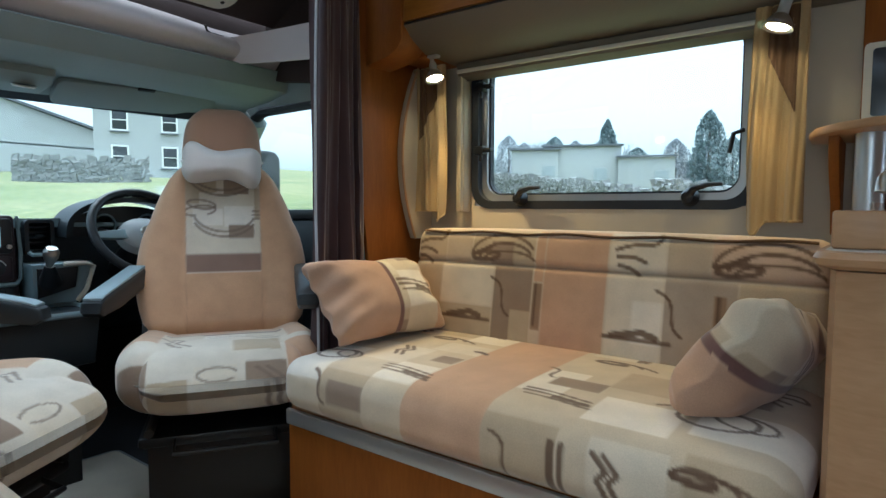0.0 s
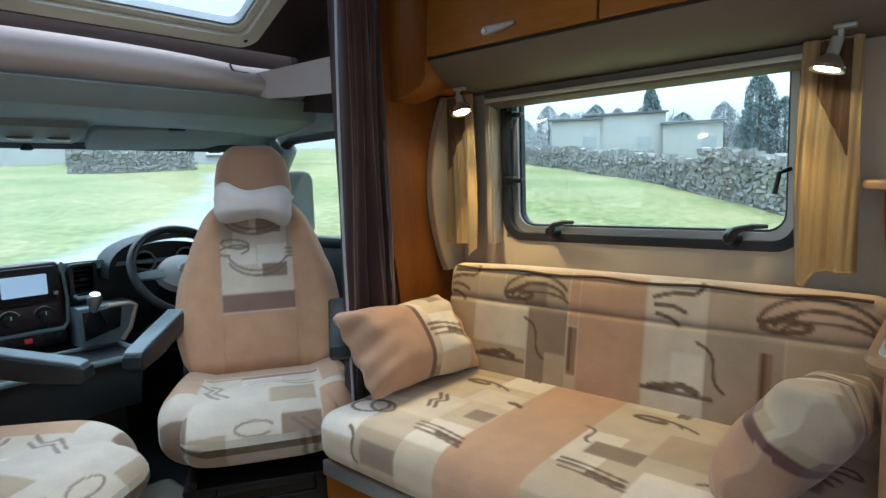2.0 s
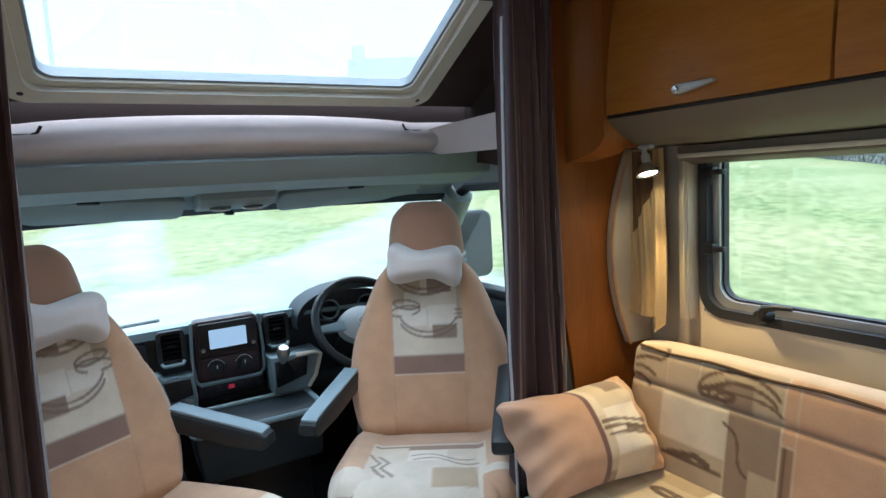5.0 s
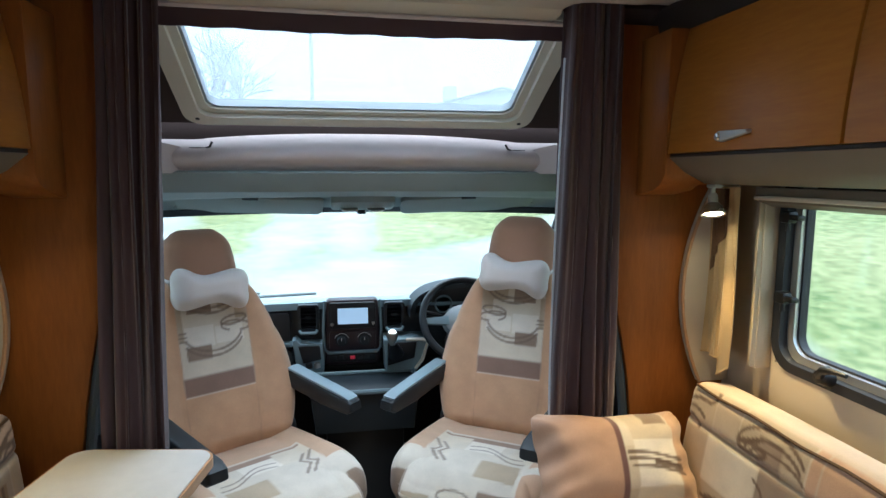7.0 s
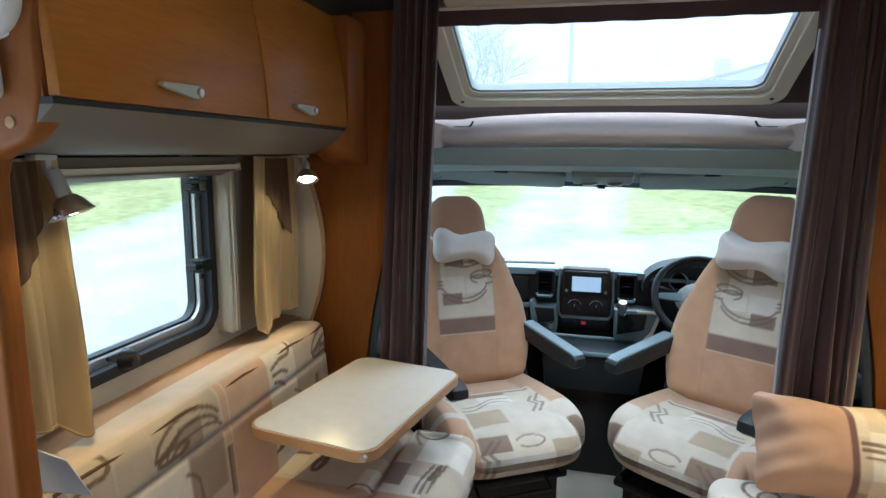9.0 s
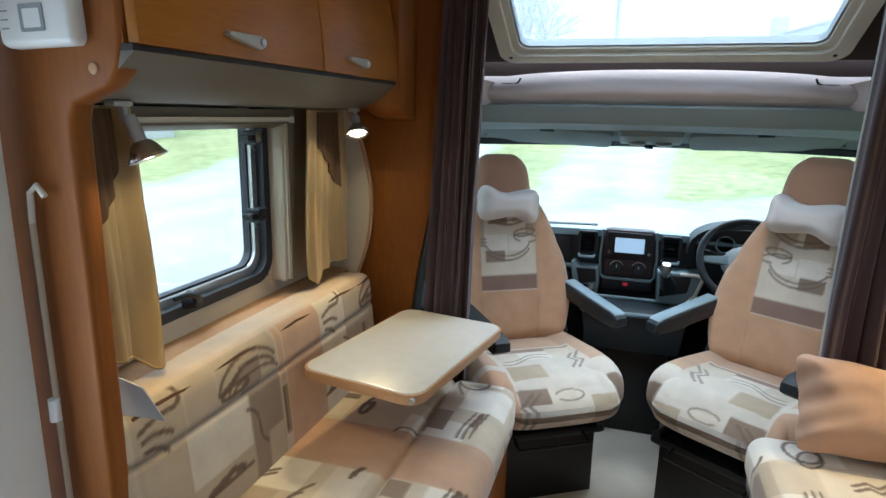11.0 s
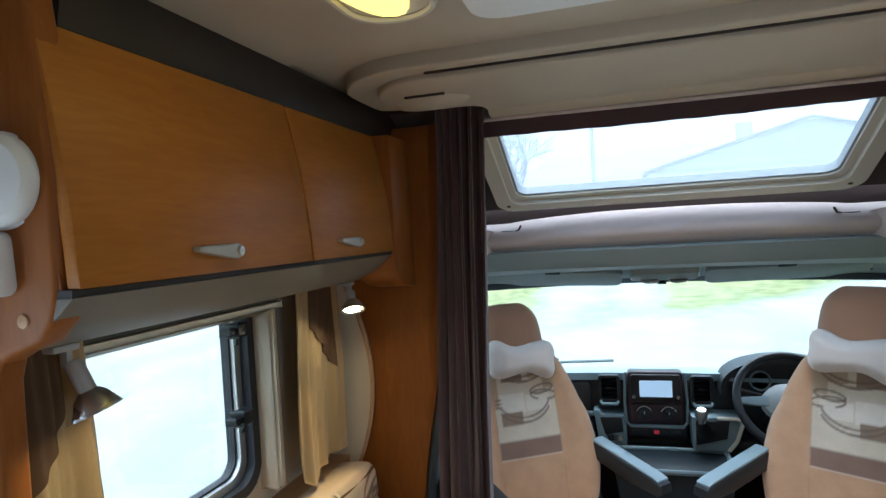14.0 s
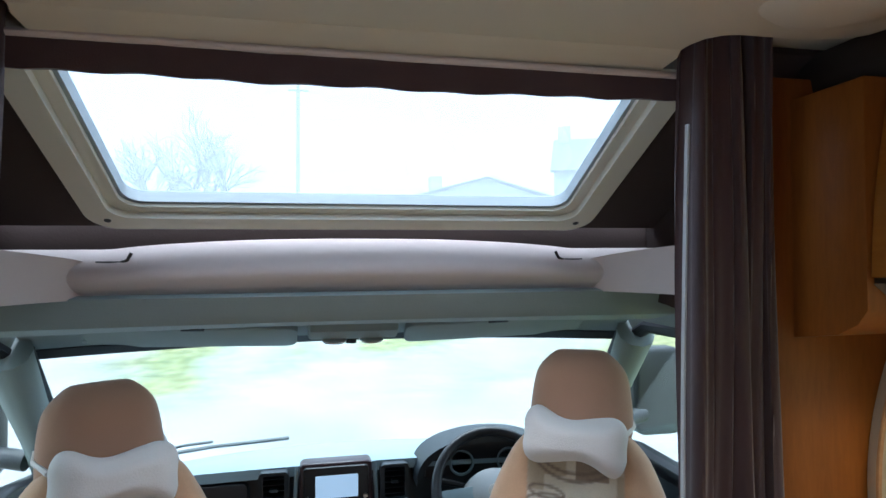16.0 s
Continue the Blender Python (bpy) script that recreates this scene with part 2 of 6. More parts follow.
# ---- building blocks ----
BASE = {}


def thing(name, label, category, at=(0, 0, 0), group="", kind="", m=None):
    e = new(name)
    e.empty_display_size = 0.05
    e.matrix_basis = m if m is not None else Matrix.Translation(at)
    BASE[e] = e.matrix_basis.copy()
    return tagged(e, label, category, group, kind)


def smooth_by_angle(me, deg=38):
    bm = bmesh.new()
    bm.from_mesh(me)
    lim = radians(deg)
    for f in bm.faces:
        f.smooth = True
    for e in bm.edges:
        if len(e.link_faces) == 2 and e.calc_face_angle(0) > lim:
            e.smooth = False
    bm.to_mesh(me)
    bm.free()


def part(name, bm, material, parent=None, label="", local=False, sharp=38):
    """Links a bmesh as one mesh object under a thing or a part."""
    me = bpy.data.meshes.new(name)
    if parent is not None and not local:
        bm.transform(BASE[parent].inverted())
    bm.normal_update()
    bm.to_mesh(me)
    bm.free()
    smooth_by_angle(me, sharp)
    me.materials.append(material)
    ob = new(name, me)
    ob.parent = parent
    BASE[ob] = BASE[parent] if parent is not None else Matrix()
    if label:
        ob["label"] = label
    return ob


def structure(name, bm, material, label="", sharp=38):
    return tagged(part(name, bm, material, None, "", sharp=sharp), label, "", "", "structure")


def join(*bms):
    out = bms[0]
    for b in bms[1:]:
        me = bpy.data.meshes.new("tmp")
        b.to_mesh(me)
        out.from_mesh(me)
        b.free()
        bpy.data.meshes.remove(me)
    return out


def box(x0, x1, y0, y1, z0, z1, bev=0.004, seg=2):
    bm = bmesh.new()
    bmesh.ops.create_cube(bm, size=1)
    for v in bm.verts:
        v.co = Vector((x0 if v.co.x < 0 else x1, y0 if v.co.y < 0 else y1, z0 if v.co.z < 0 else z1))
    if bev:
        bev = min(bev, 0.45 * min(abs(x1 - x0), abs(y1 - y0), abs(z1 - z0)))
        bmesh.ops.bevel(bm, geom=list(bm.edges), offset=bev, segments=seg, affect="EDGES", profile=0.5)
    bmesh.ops.recalc_face_normals(bm, faces=bm.faces)
    return bm


def prism(poly, axis, a, b, bev=0.0, seg=2):
    """A polygon of the two other axes (in order x, y, z), drawn out along axis from a to b."""
    bm = bmesh.new()

    def at(p, d):
        return {"x": (d, p[0], p[1]), "y": (p[0], d, p[1]), "z": (p[0], p[1], d)}[axis]
    lo = [bm.verts.new(at(p, a)) for p in poly]
    hi = [bm.verts.new(at(p, b)) for p in poly]
    n = len(poly)
    caps = [bm.faces.new(lo), bm.faces.new(hi[::-1])]
    for i in range(n):
        bm.faces.new((lo[i], hi[i], hi[(i + 1) % n], lo[(i + 1) % n]))
    bmesh.ops.recalc_face_normals(bm, faces=bm.faces)
    if bev:
        edges = [e for f in caps for e in f.edges]
        bmesh.ops.bevel(bm, geom=edges, offset=bev, segments=seg, affect="EDGES", profile=0.5)
    return bm


def rounded(x0, x1, y0, y1, r, n=6):
    pts = []
    for cx, cy, a0 in ((x1 - r, y1 - r, 0), (x0 + r, y1 - r, 90), (x0 + r, y0 + r, 180), (x1 - r, y0 + r, 270)):
        for i in range(n + 1):
            a = radians(a0 + 90 * i / n)
            pts.append((cx + r * math.cos(a), cy + r * math.sin(a)))
    return pts


def ring(outer, inner, axis, a, b):
    """A flat frame between two outlines with the same number of points."""
    bm = bmesh.new()

    def at(p, d):
        return {"x": (d, p[0], p[1]), "y": (p[0], d, p[1]), "z": (p[0], p[1], d)}[axis]
    rows = [[bm.verts.new(at(p, d)) for p in o] for o, d in ((outer, a), (outer, b), (inner, b), (inner, a))]
    n = len(outer)
    for k in range(4):
        r0, r1 = rows[k], rows[(k + 1) % 4]
        for i in range(n):
            bm.faces.new((r0[i], r0[(i + 1) % n], r1[(i + 1) % n], r1[i]))
    bmesh.ops.recalc_face_normals(bm, faces=bm.faces)
    return bm


def rod(p0, p1, r, r2=None, seg=14):
    p0, p1 = Vector(p0), Vector(p1)
    bm = bmesh.new()
    d = p1 - p0
    bmesh.ops.create_cone(bm, cap_ends=True, segments=seg, radius1=r, radius2=r if r2 is None else r2, depth=d.length)
    bm.transform(Matrix.Translation((p0 + p1) / 2) @ d.to_track_quat("Z", "Y").to_matrix().to_4x4())
    return bm


def tube(points, r, seg=8, closed=False):
    """A round bar along a line of points; r may be a list."""
    pts = [Vector(p) for p in points]
    n = len(pts)
    bm = bmesh.new()
    rings, ref = [], None
    for i, p in enumerate(pts):
        a = pts[(i - 1) % n] if closed or i else p
        b = pts[(i + 1) % n] if closed or i < n - 1 else p
        d = (b - a).normalized()
        if ref is None:
            ref = d.orthogonal().normalized()
        ref = (ref - d * ref.dot(d)).normalized()
        side = d.cross(ref)
        rad = r[i] if isinstance(r, (list, tuple)) else r
        rings.append([bm.verts.new(p + rad * (math.cos(2 * math.pi * k / seg) * ref + math.sin(2 * math.pi * k / seg) * side)) for k in range(seg)])
    for i in range(n if closed else n - 1):
        a, b = rings[i], rings[(i + 1) % n]
        for k in range(seg):
            bm.faces.new((a[k], a[(k + 1) % seg], b[(k + 1) % seg], b[k]))
    if not closed:
        bm.faces.new(rings[0][::-1])
        bm.faces.new(rings[-1])
    bmesh.ops.recalc_face_normals(bm, faces=bm.faces)
    return bm


def lathe(profile, m, seg=24):
    """A turned body: (radius, height) rows about the z axis, moved by m."""
    bm = bmesh.new()
    rings = [[bm.verts.new((max(r, 1e-4) * math.cos(2 * math.pi * k / seg), max(r, 1e-4) * math.sin(2 * math.pi * k / seg), z)) for k in range(seg)] for r, z in profile]
    for a, b in zip(rings, rings[1:]):
        for k in range(seg):
            bm.faces.new((a[k], a[(k + 1) % seg], b[(k + 1) % seg], b[k]))
    bm.faces.new(rings[0][::-1])
    bm.faces.new(rings[-1])
    bmesh.ops.recalc_face_normals(bm, faces=bm.faces)
    bm.transform(m)
    return bm


def sheet(fn, nu, nv, thick=0.003):
    """A cloth: fn(u, v) for u, v from 0 to 1 gives its places; two skins joined at the rim."""
    g = [[Vector(fn(i / nu, j / nv)) for j in range(nv + 1)] for i in range(nu + 1)]
    bm = bmesh.new()
    front, back = [], []
    for i in range(nu + 1):
        fr, bk = [], []
        for j in range(nv + 1):
            du = g[min(i + 1, nu)][j] - g[max(i - 1, 0)][j]
            dv = g[i][min(j + 1, nv)] - g[i][max(j - 1, 0)]
            nrm = du.cross(dv).normalized() * thick / 2
            fr.append(bm.verts.new(g[i][j] + nrm))
            bk.append(bm.verts.new(g[i][j] - nrm))
        front.append(fr)
        back.append(bk)
    for i in range(nu):
        for j in range(nv):
            bm.faces.new((front[i][j], front[i + 1][j], front[i + 1][j + 1], front[i][j + 1]))
            bm.faces.new((back[i][j], back[i][j + 1], back[i + 1][j + 1], back[i + 1][j]))
    for i in range(nu):
        for j in (0, nv):
            bm.faces.new((front[i][j], back[i][j], back[i + 1][j], front[i + 1][j]))
    for j in range(nv):
        for i in (0, nu):
            bm.faces.new((front[i][j], front[i][j + 1], back[i][j + 1], back[i][j]))
    bmesh.ops.recalc_face_normals(bm, faces=bm.faces)
    return bm


# ---- woven pattern: patches and drawn strokes in metres ----
CREAM, SAND, TAUPE, PEACHY, IVORY = (0.69, 0.61, 0.49), (0.49, 0.39, 0.27), (0.30, 0.22, 0.16), (0.56, 0.36, 0.235), (0.80, 0.735, 0.64)
INK = (0.15, 0.105, 0.07)


def arc(cx, cy, rx, ry, a0, a1, n=22, turn=0):
    c, s = math.cos(radians(turn)), math.sin(radians(turn))
    out = []
    for i in range(n + 1):
        a = radians(a0 + (a1 - a0) * i / n)
        x, y = rx * math.cos(a), ry * math.sin(a)
        out.append((cx + c * x - s * y, cy + s * x + c * y))
    return out


def wave(x0, y0, x1, y1, amp, turns, n=22):
    out = []
    L = math.hypot(x1 - x0, y1 - y0)
    nx, ny = -(y1 - y0) / L, (x1 - x0) / L
    for i in range(n + 1):
        t = i / n
        a = amp * math.sin(2 * math.pi * turns * t)
        out.append((x0 + (x1 - x0) * t + nx * a, y0 + (y1 - y0) * t + ny * a))
    return out


def bars(x, y, s=1.0):
    return [([(x, y), (x, y + 0.12 * s)], 0.006), ([(x + 0.022 * s, y), (x + 0.024 * s, y + 0.12 * s)], 0.005)]


# Strokes of the sofa cloth, drawn along (p) and across (q) the sofa
def leaf(p, q, s=1.0):
    """A long looped leaf with trailing lines."""
    return [(arc(p + 0.040 * s, q, 0.040 * s, 0.012 * s, 0, 360, turn=-4), 0.0035), (arc(p + 0.06 * s, q - 0.004, 0.058 * s, 0.022 * s, 10, 200, turn=-8), 0.0035),
            (wave(p + 0.07 * s, q + 0.016 * s, p + 0.155 * s, q - 0.018 * s, 0.006, 0.5), 0.0035), ([(p + 0.01, q - 0.002), (p + 0.045 * s, q - 0.008 * s), (p + 0.075 * s, q - 0.004)], 0.006 * s)]


def swirl(p, q, s=1.0):
    """Three hooked lines, as if written."""
    return [(wave(p, q, p + 0.075 * s, q + 0.016, 0.004, 0.5) + arc(p + 0.082 * s, q + 0.034 * s, 0.026 * s, 0.020 * s, -80, 110) + [(p + 0.02, q + 0.062 * s)], 0.004),
            (wave(p + 0.004, q - 0.018 * s, p + 0.075 * s, q - 0.030 * s, 0.007, 0.5), 0.004), (wave(p + 0.008, q - 0.040 * s, p + 0.06 * s, q - 0.062 * s, 0.006, 0.5), 0.004)]


def plume(p, q, s=1.0):
    """Lines that rise from a loop and spread to one side."""
    return [(arc(p + 0.045 * s, q - 0.030 * s, 0.045 * s, 0.011 * s, 0, 360, turn=4), 0.0045), (arc(p + 0.10 * s, q - 0.030 * s, 0.105 * s, 0.062 * s, 175, 25), 0.0035),
            (arc(p + 0.11 * s, q - 0.034 * s, 0.085 * s, 0.042 * s, 175, 20), 0.0035), (arc(p + 0.12 * s, q - 0.045 * s, 0.085 * s, 0.030 * s, 165, 15), 0.003), ([(p + 0.005, q - 0.024 * s), (p + 0.06 * s, q - 0.005)], 0.005)]


def knot(p, q, s=1.0):
    """Two crossed rings with a tail."""
    return [(arc(p, q, 0.055 * s, 0.040 * s, 0, 360, turn=12), 0.0038), (arc(p + 0.035 * s, q + 0.012 * s, 0.045 * s, 0.028 * s, 0, 360, turn=-20), 0.0034), (wave(p - 0.09 * s, q + 0.01 * s, p - 0.01 * s, q + 0.04 * s, 0.006, 0.5), 0.0036)]


def reeds(p, q, s=1.0):
    """Long near-parallel lines that close to a dark tip."""
    return [(wave(p, q + 0.030 * s, p + 0.15 * s, q + 0.016 * s, 0.004, 0.7), 0.003), (wave(p, q + 0.014 * s, p + 0.15 * s, q, 0.004, 0.7), 0.003), (wave(p + 0.01, q - 0.004 * s, p + 0.16 * s, q - 0.020 * s, 0.003, 0.7), 0.003),
            ([(p + 0.075 * s, q + 0.004), (p + 0.15 * s, q - 0.008)], 0.006 * s)]


def step_zig(p, q, s=1.0):
    return [([(p + d, q), (p + d + 0.03 * s, q - 0.035 * s), (p + d + 0.012 * s, q - 0.055 * s), (p + d + 0.035 * s, q - 0.09 * s)], 0.0042) for d in (0, 0.022 * s)]


def stem(p, q, s=1.0):
    return [(wave(p, q, p + 0.07 * s, q - 0.10 * s, 0.014, 0.9), 0.003)]


SEAT_PATCHES = [(0.0, 0.16, 0.30, 0.52, IVORY), (0.16, 0.31, 0.44, 0.60, CREAM), (0.16, 0.31, 0.20, 0.34, SAND), (0.19, 0.31, 0.245, 0.315, TAUPE), (0.31, 0.43, 0.34, 0.46, IVORY), (0.355, 0.425, 0.50, 0.56, TAUPE), (0.04, 0.17, 0.62, 0.76, SAND),
                (0.28, 0.43, 0.60, 0.70, CREAM), (0.17, 0.30, 0.78, 0.92, SAND), (0.30, 0.43, 0.74, 0.86, IVORY), (0.43, 0.64, -0.2, 1.2, PEACHY), (0.64, 0.74, 0.44, 0.62, IVORY), (0.68, 0.80, 0.505, 0.57, TAUPE), (0.64, 0.80, 0.20, 0.33, SAND),
                (0.80, 0.93, 0.56, 0.70, SAND), (0.66, 0.80, 0.80, 0.92, CREAM), (0.82, 0.98, 0.36, 0.50, IVORY), (0.86, 1.0, 0.22, 0.33, CREAM), (1.0, 1.20, 0.40, 0.56, IVORY), (0.98, 1.10, 0.62, 0.76, TAUPE), (1.02, 1.2, 0.20, 0.34, SAND)]
SEAT_STROKES = (knot(0.10, 0.43) + step_zig(0.20, 0.60) + leaf(0.19, 0.735) + reeds(0.29, 0.395) + swirl(0.07, 0.83, 0.7) + step_zig(0.33, 0.90, 0.8) + stem(0.13, 0.33, 0.8) + leaf(0.69, 0.755) + reeds(0.66, 0.43) + stem(0.63, 0.63, 0.7)
                + step_zig(0.84, 0.92, 0.9) + bars(0.78, 0.81, 0.7) + bars(0.79, 0.19, 0.9) + step_zig(0.87, 0.30, 0.9) + knot(1.03, 0.50, 1.25) + reeds(0.93, 0.64, 0.6) + reeds(0.395, 0.64, 0.3) + stem(0.66, 0.29, 0.8) + swirl(1.06, 0.72, 0.8) + leaf(1.0, 0.30, 0.9))
BACK_PATCHES = [(0.0, 0.13, 0.725, 0.9, SAND), (0.13, 0.23, 0.725, 0.9, (0.50, 0.40, 0.29)), (0.23, 0.45, 0.725, 0.9, SAND), (0.30, 0.38, 0.725, 0.80, TAUPE), (0.67, 0.82, 0.725, 0.9, CREAM), (0.82, 0.925, 0.725, 0.9, (0.50, 0.40, 0.29)),
                (0.925, 1.2, 0.725, 0.9, (0.55, 0.40, 0.29)), (0.0, 0.32, 0.3, 0.725, SAND), (0.12, 0.32, 0.60, 0.725, CREAM), (0.32, 0.45, 0.3, 0.725, TAUPE), (0.38, 0.45, 0.3, 0.60, SAND), (0.67, 0.82, 0.3, 0.725, CREAM), (0.74, 0.82, 0.55, 0.66, IVORY), (0.82, 0.99, 0.3, 0.725, (0.42, 0.34, 0.265)),
                (0.99, 1.2, 0.3, 0.725, SAND), (1.05, 1.15, 0.55, 0.66, CREAM), (0.453, 0.482, 0.55, 0.685, (0.30, 0.20, 0.13)), (0.935, 0.964, 0.55, 0.69, (0.30, 0.20, 0.13)), (0.45, 0.453, 0.55, 0.685, INK), (0.482, 0.67, 0.3, 0.9, PEACHY), (0.453, 0.482, 0.685, 0.9, PEACHY)]
BACK_STROKES = (swirl(0.015, 0.785, 1.0) + plume(0.235, 0.785, 1.05) + swirl(0.69, 0.79, 1.05) + plume(0.935, 0.785, 1.1) + stem(0.31, 0.69, 1.05) + stem(0.80, 0.69, 1.05) + [(q, 0.0035) for q in ([(0.461, 0.565), (0.461, 0.68)], [(0.946, 0.57), (0.946, 0.685)])]
                + [([(p0, 0.565), (p0 + 0.08, 0.580), (p0 + 0.115, 0.570)], 0.0065) for p0 in (0.16, 0.69)] + [([(p0 - 0.02, 0.560), (p0 + 0.15, 0.559)], 0.004) for p0 in (0.16, 0.69)] + plume(1.03, 0.60, 0.6))


def ink(col, u, v, lines, color=INK, strength=0.85):
    """Draws the strokes over the colours."""
    for line, w in lines:
        d = np.full(len(u), 9.0)
        for (ax, ay), (bx, by) in zip(line, line[1:]):
            ex, ey = bx - ax, by - ay
            L = ex * ex + ey * ey + 1e-12
            t = np.clip(((u - ax) * ex + (v - ay) * ey) / L, 0, 1)
            d = np.minimum(d, np.hypot(u - ax - t * ex, v - ay - t * ey))
        k = np.clip((w + 0.0015 - d) / 0.003, 0, 1)[:, None] * strength
        col = col * (1 - k) + np.array(color) * k
    return col


def patch(col, u, v, rects):
    for x0, x1, y0, y1, c in rects:
        k = (np.clip((u - x0) / 0.003, 0, 1) * np.clip((x1 - u) / 0.003, 0, 1) * np.clip((v - y0) / 0.003, 0, 1) * np.clip((y1 - v) / 0.003, 0, 1))[:, None]
        col = col * (1 - k) + np.array(c) * k
    return col


def cloth_colors(pq, patches, strokes):
    """The colour of the cloth at each place along and across it."""
    pq = np.asarray(pq, float)
    p, q = pq[:, 0], pq[:, 1]
    col = patch(np.tile(np.array((0.61, 0.515, 0.385)), (len(p), 1)), p, q, patches)
    return ink(col, p, q, [(line, 1.35 * w) for line, w in strokes], (0.125, 0.075, 0.048), 0.9)


def paint(ob, uv_of, recolor=None, design=None):
    """Stores the cloth's colours on the mesh."""
    me = ob.data
    n = len(me.vertices)
    co = np.empty(n * 3)
    me.vertices.foreach_get("co", co)
    co = co.reshape(n, 3)
    col = cloth_colors(uv_of(co), *(design or (SEAT_PATCHES, SEAT_STROKES)))
    if recolor:
        col = recolor(co, col)
    a = me.color_attributes.new("pattern", "FLOAT_COLOR", "POINT")
    a.data.foreach_set("color", np.concatenate([col, np.ones((n, 1))], 1).astype(np.float32).ravel())
    return ob


def pad(sx, sy, sz, r, res=0.006, puff=0.01, warp=None):
    """A stuffed pad about the origin: a rounded block with swollen faces, finely divided. warp(co) bends it."""
    def line(s):
        n = max(4, int(round(s / res)))
        return [-s / 2 + s * i / n for i in range(n + 1)]
    X, Y, Z = line(sx), line(sy), line(sz)
    index, verts, faces = {}, [], []

    def vid(i, j, k):
        key = (i, j, k)
        if key not in index:
            index[key] = len(verts)
            verts.append((X[i], Y[j], Z[k]))
        return index[key]
    nx, ny, nz = len(X) - 1, len(Y) - 1, len(Z) - 1
    for i in range(nx):
        for j in range(ny):
            faces.append((vid(i, j, 0), vid(i, j + 1, 0), vid(i + 1, j + 1, 0), vid(i + 1, j, 0)))
            faces.append((vid(i, j, nz), vid(i + 1, j, nz), vid(i + 1, j + 1, nz), vid(i, j + 1, nz)))
    for i in range(nx):
        for k in range(nz):
            faces.append((vid(i, 0, k), vid(i + 1, 0, k), vid(i + 1, 0, k + 1), vid(i, 0, k + 1)))
            faces.append((vid(i, ny, k), vid(i, ny, k + 1), vid(i + 1, ny, k + 1), vid(i + 1, ny, k)))
    for j in range(ny):
        for k in range(nz):
            faces.append((vid(0, j, k), vid(0, j, k + 1), vid(0, j + 1, k + 1), vid(0, j + 1, k)))
            faces.append((vid(nx, j, k), vid(nx, j + 1, k), vid(nx, j + 1, k + 1), vid(nx, j, k + 1)))
    p = np.array(verts)
    half = np.array((sx, sy, sz)) / 2
    rr = np.minimum(r, half * 0.98)
    core = np.clip(p, -(half - rr), half - rr)
    d = (p - core) / rr
    m = np.abs(d).max(1, keepdims=True)
    ln = np.linalg.norm(d, axis=1, keepdims=True)
    d = np.where(ln > 1e-9, d / np.maximum(ln, 1e-9) * m, d)
    p = core + d * rr
    q = np.clip(np.abs(p) / half, 0, 1)
    swell = (1 - q ** 4)
    p[:, 2] += np.sign(p[:, 2]) * puff * swell[:, 0] * swell[:, 1] * (np.abs(p[:, 2]) / half[2])
    p[:, 1] += np.sign(p[:, 1]) * puff * swell[:, 0] * swell[:, 2] * (np.abs(p[:, 1]) / half[1])
    p[:, 0] += np.sign(p[:, 0]) * puff * swell[:, 1] * swell[:, 2] * (np.abs(p[:, 0]) / half[0])
    if warp:
        p = warp(p)
    return p, faces


def pad_part(name, data, m, material, parent, uv=None, label="", recolor=None, design=None):
    """A pad as a part, at the pose m within its thing; uv maps the pad's own places to the cloth."""
    p, faces = data
    me = bpy.data.meshes.new(name)
    me.from_pydata([tuple(v) for v in p], [], faces)
    me.polygons.foreach_set("use_smooth", [True] * len(faces))
    me.materials.append(material)
    ob = new(name, me)
    if uv:
        paint(ob, uv, recolor, design)
    me.transform((BASE[parent].inverted() if parent is not None else Matrix()) @ m)
    me.update()
    ob.parent = parent
    BASE[ob] = BASE[parent] if parent is not None else Matrix()
    if label:
        ob["label"] = label
    return ob


# ---- structure: living area ----
WX = 1.06            # inner face of the side walls
ROOF = 1.875


def wall_with_window(sx, name, y0, y1, wy0, wy1, wz0, wz1):
    a, b = sx * WX, sx * (WX + 0.04)
    bm = join(box(a, b, y0, wy0, -0.05, 1.95, 0), box(a, b, wy1, y1, -0.05, 1.95, 0), box(a, b, wy0, wy1, -0.05, wz0, 0), box(a, b, wy0, wy1, wz1, 1.95, 0))
    return structure(name, bm, WALLVINYL, "cream vinyl-faced side wall with a window opening")


wall_with_window(1, "wall_right", 0.10, 1.95, 0.80, 1.66, 0.915, 1.40)
# Its window opening is unseen, added to let light in from behind.
wall_with_window(1, "wall_right_rear", -0.9, 0.10, -0.60, -0.02, 0.95, 1.40)
wl = join(box(-WX - 0.04, -WX, 0.70, 0.92, -0.05, 1.95, 0), box(-WX - 0.04, -WX, 1.48, 1.95, -0.05, 1.95, 0), box(-WX - 0.04, -WX, 0.92, 1.48, -0.05, 0.91, 0),
          box(-WX - 0.04, -WX, 0.92, 1.48, 1.40, 1.95, 0), box(-WX - 0.04, -WX, -0.9, 0.05, -0.05, 1.95, 0), box(-WX - 0.04, -WX, 0.05, 0.70, 1.78, 1.95, 0))
structure("wall_left", wl, WALLVINYL, "cream vinyl-faced side wall with window and door openings")
structure("wall_rear", box(-1.1, 1.1, -0.94, -0.9, -0.05, 1.95, 0), CHERRY, "plain wood-faced rear partition")
structure("floor", box(-1.1, 1.1, -0.94, 1.95, -0.04, 0.0, 0), CARPET, "beige carpeted floor of the living area")
structure("floor_cab", join(box(-0.95, 0.95, 1.95, 3.3, -0.04, 0.0, 0)), DARKCARPET, "dark rubber-matted cab floor")
mat = thing("floor_mat", "beige carpet mat between the cab seats", "mat", (0, 2.4, 0))
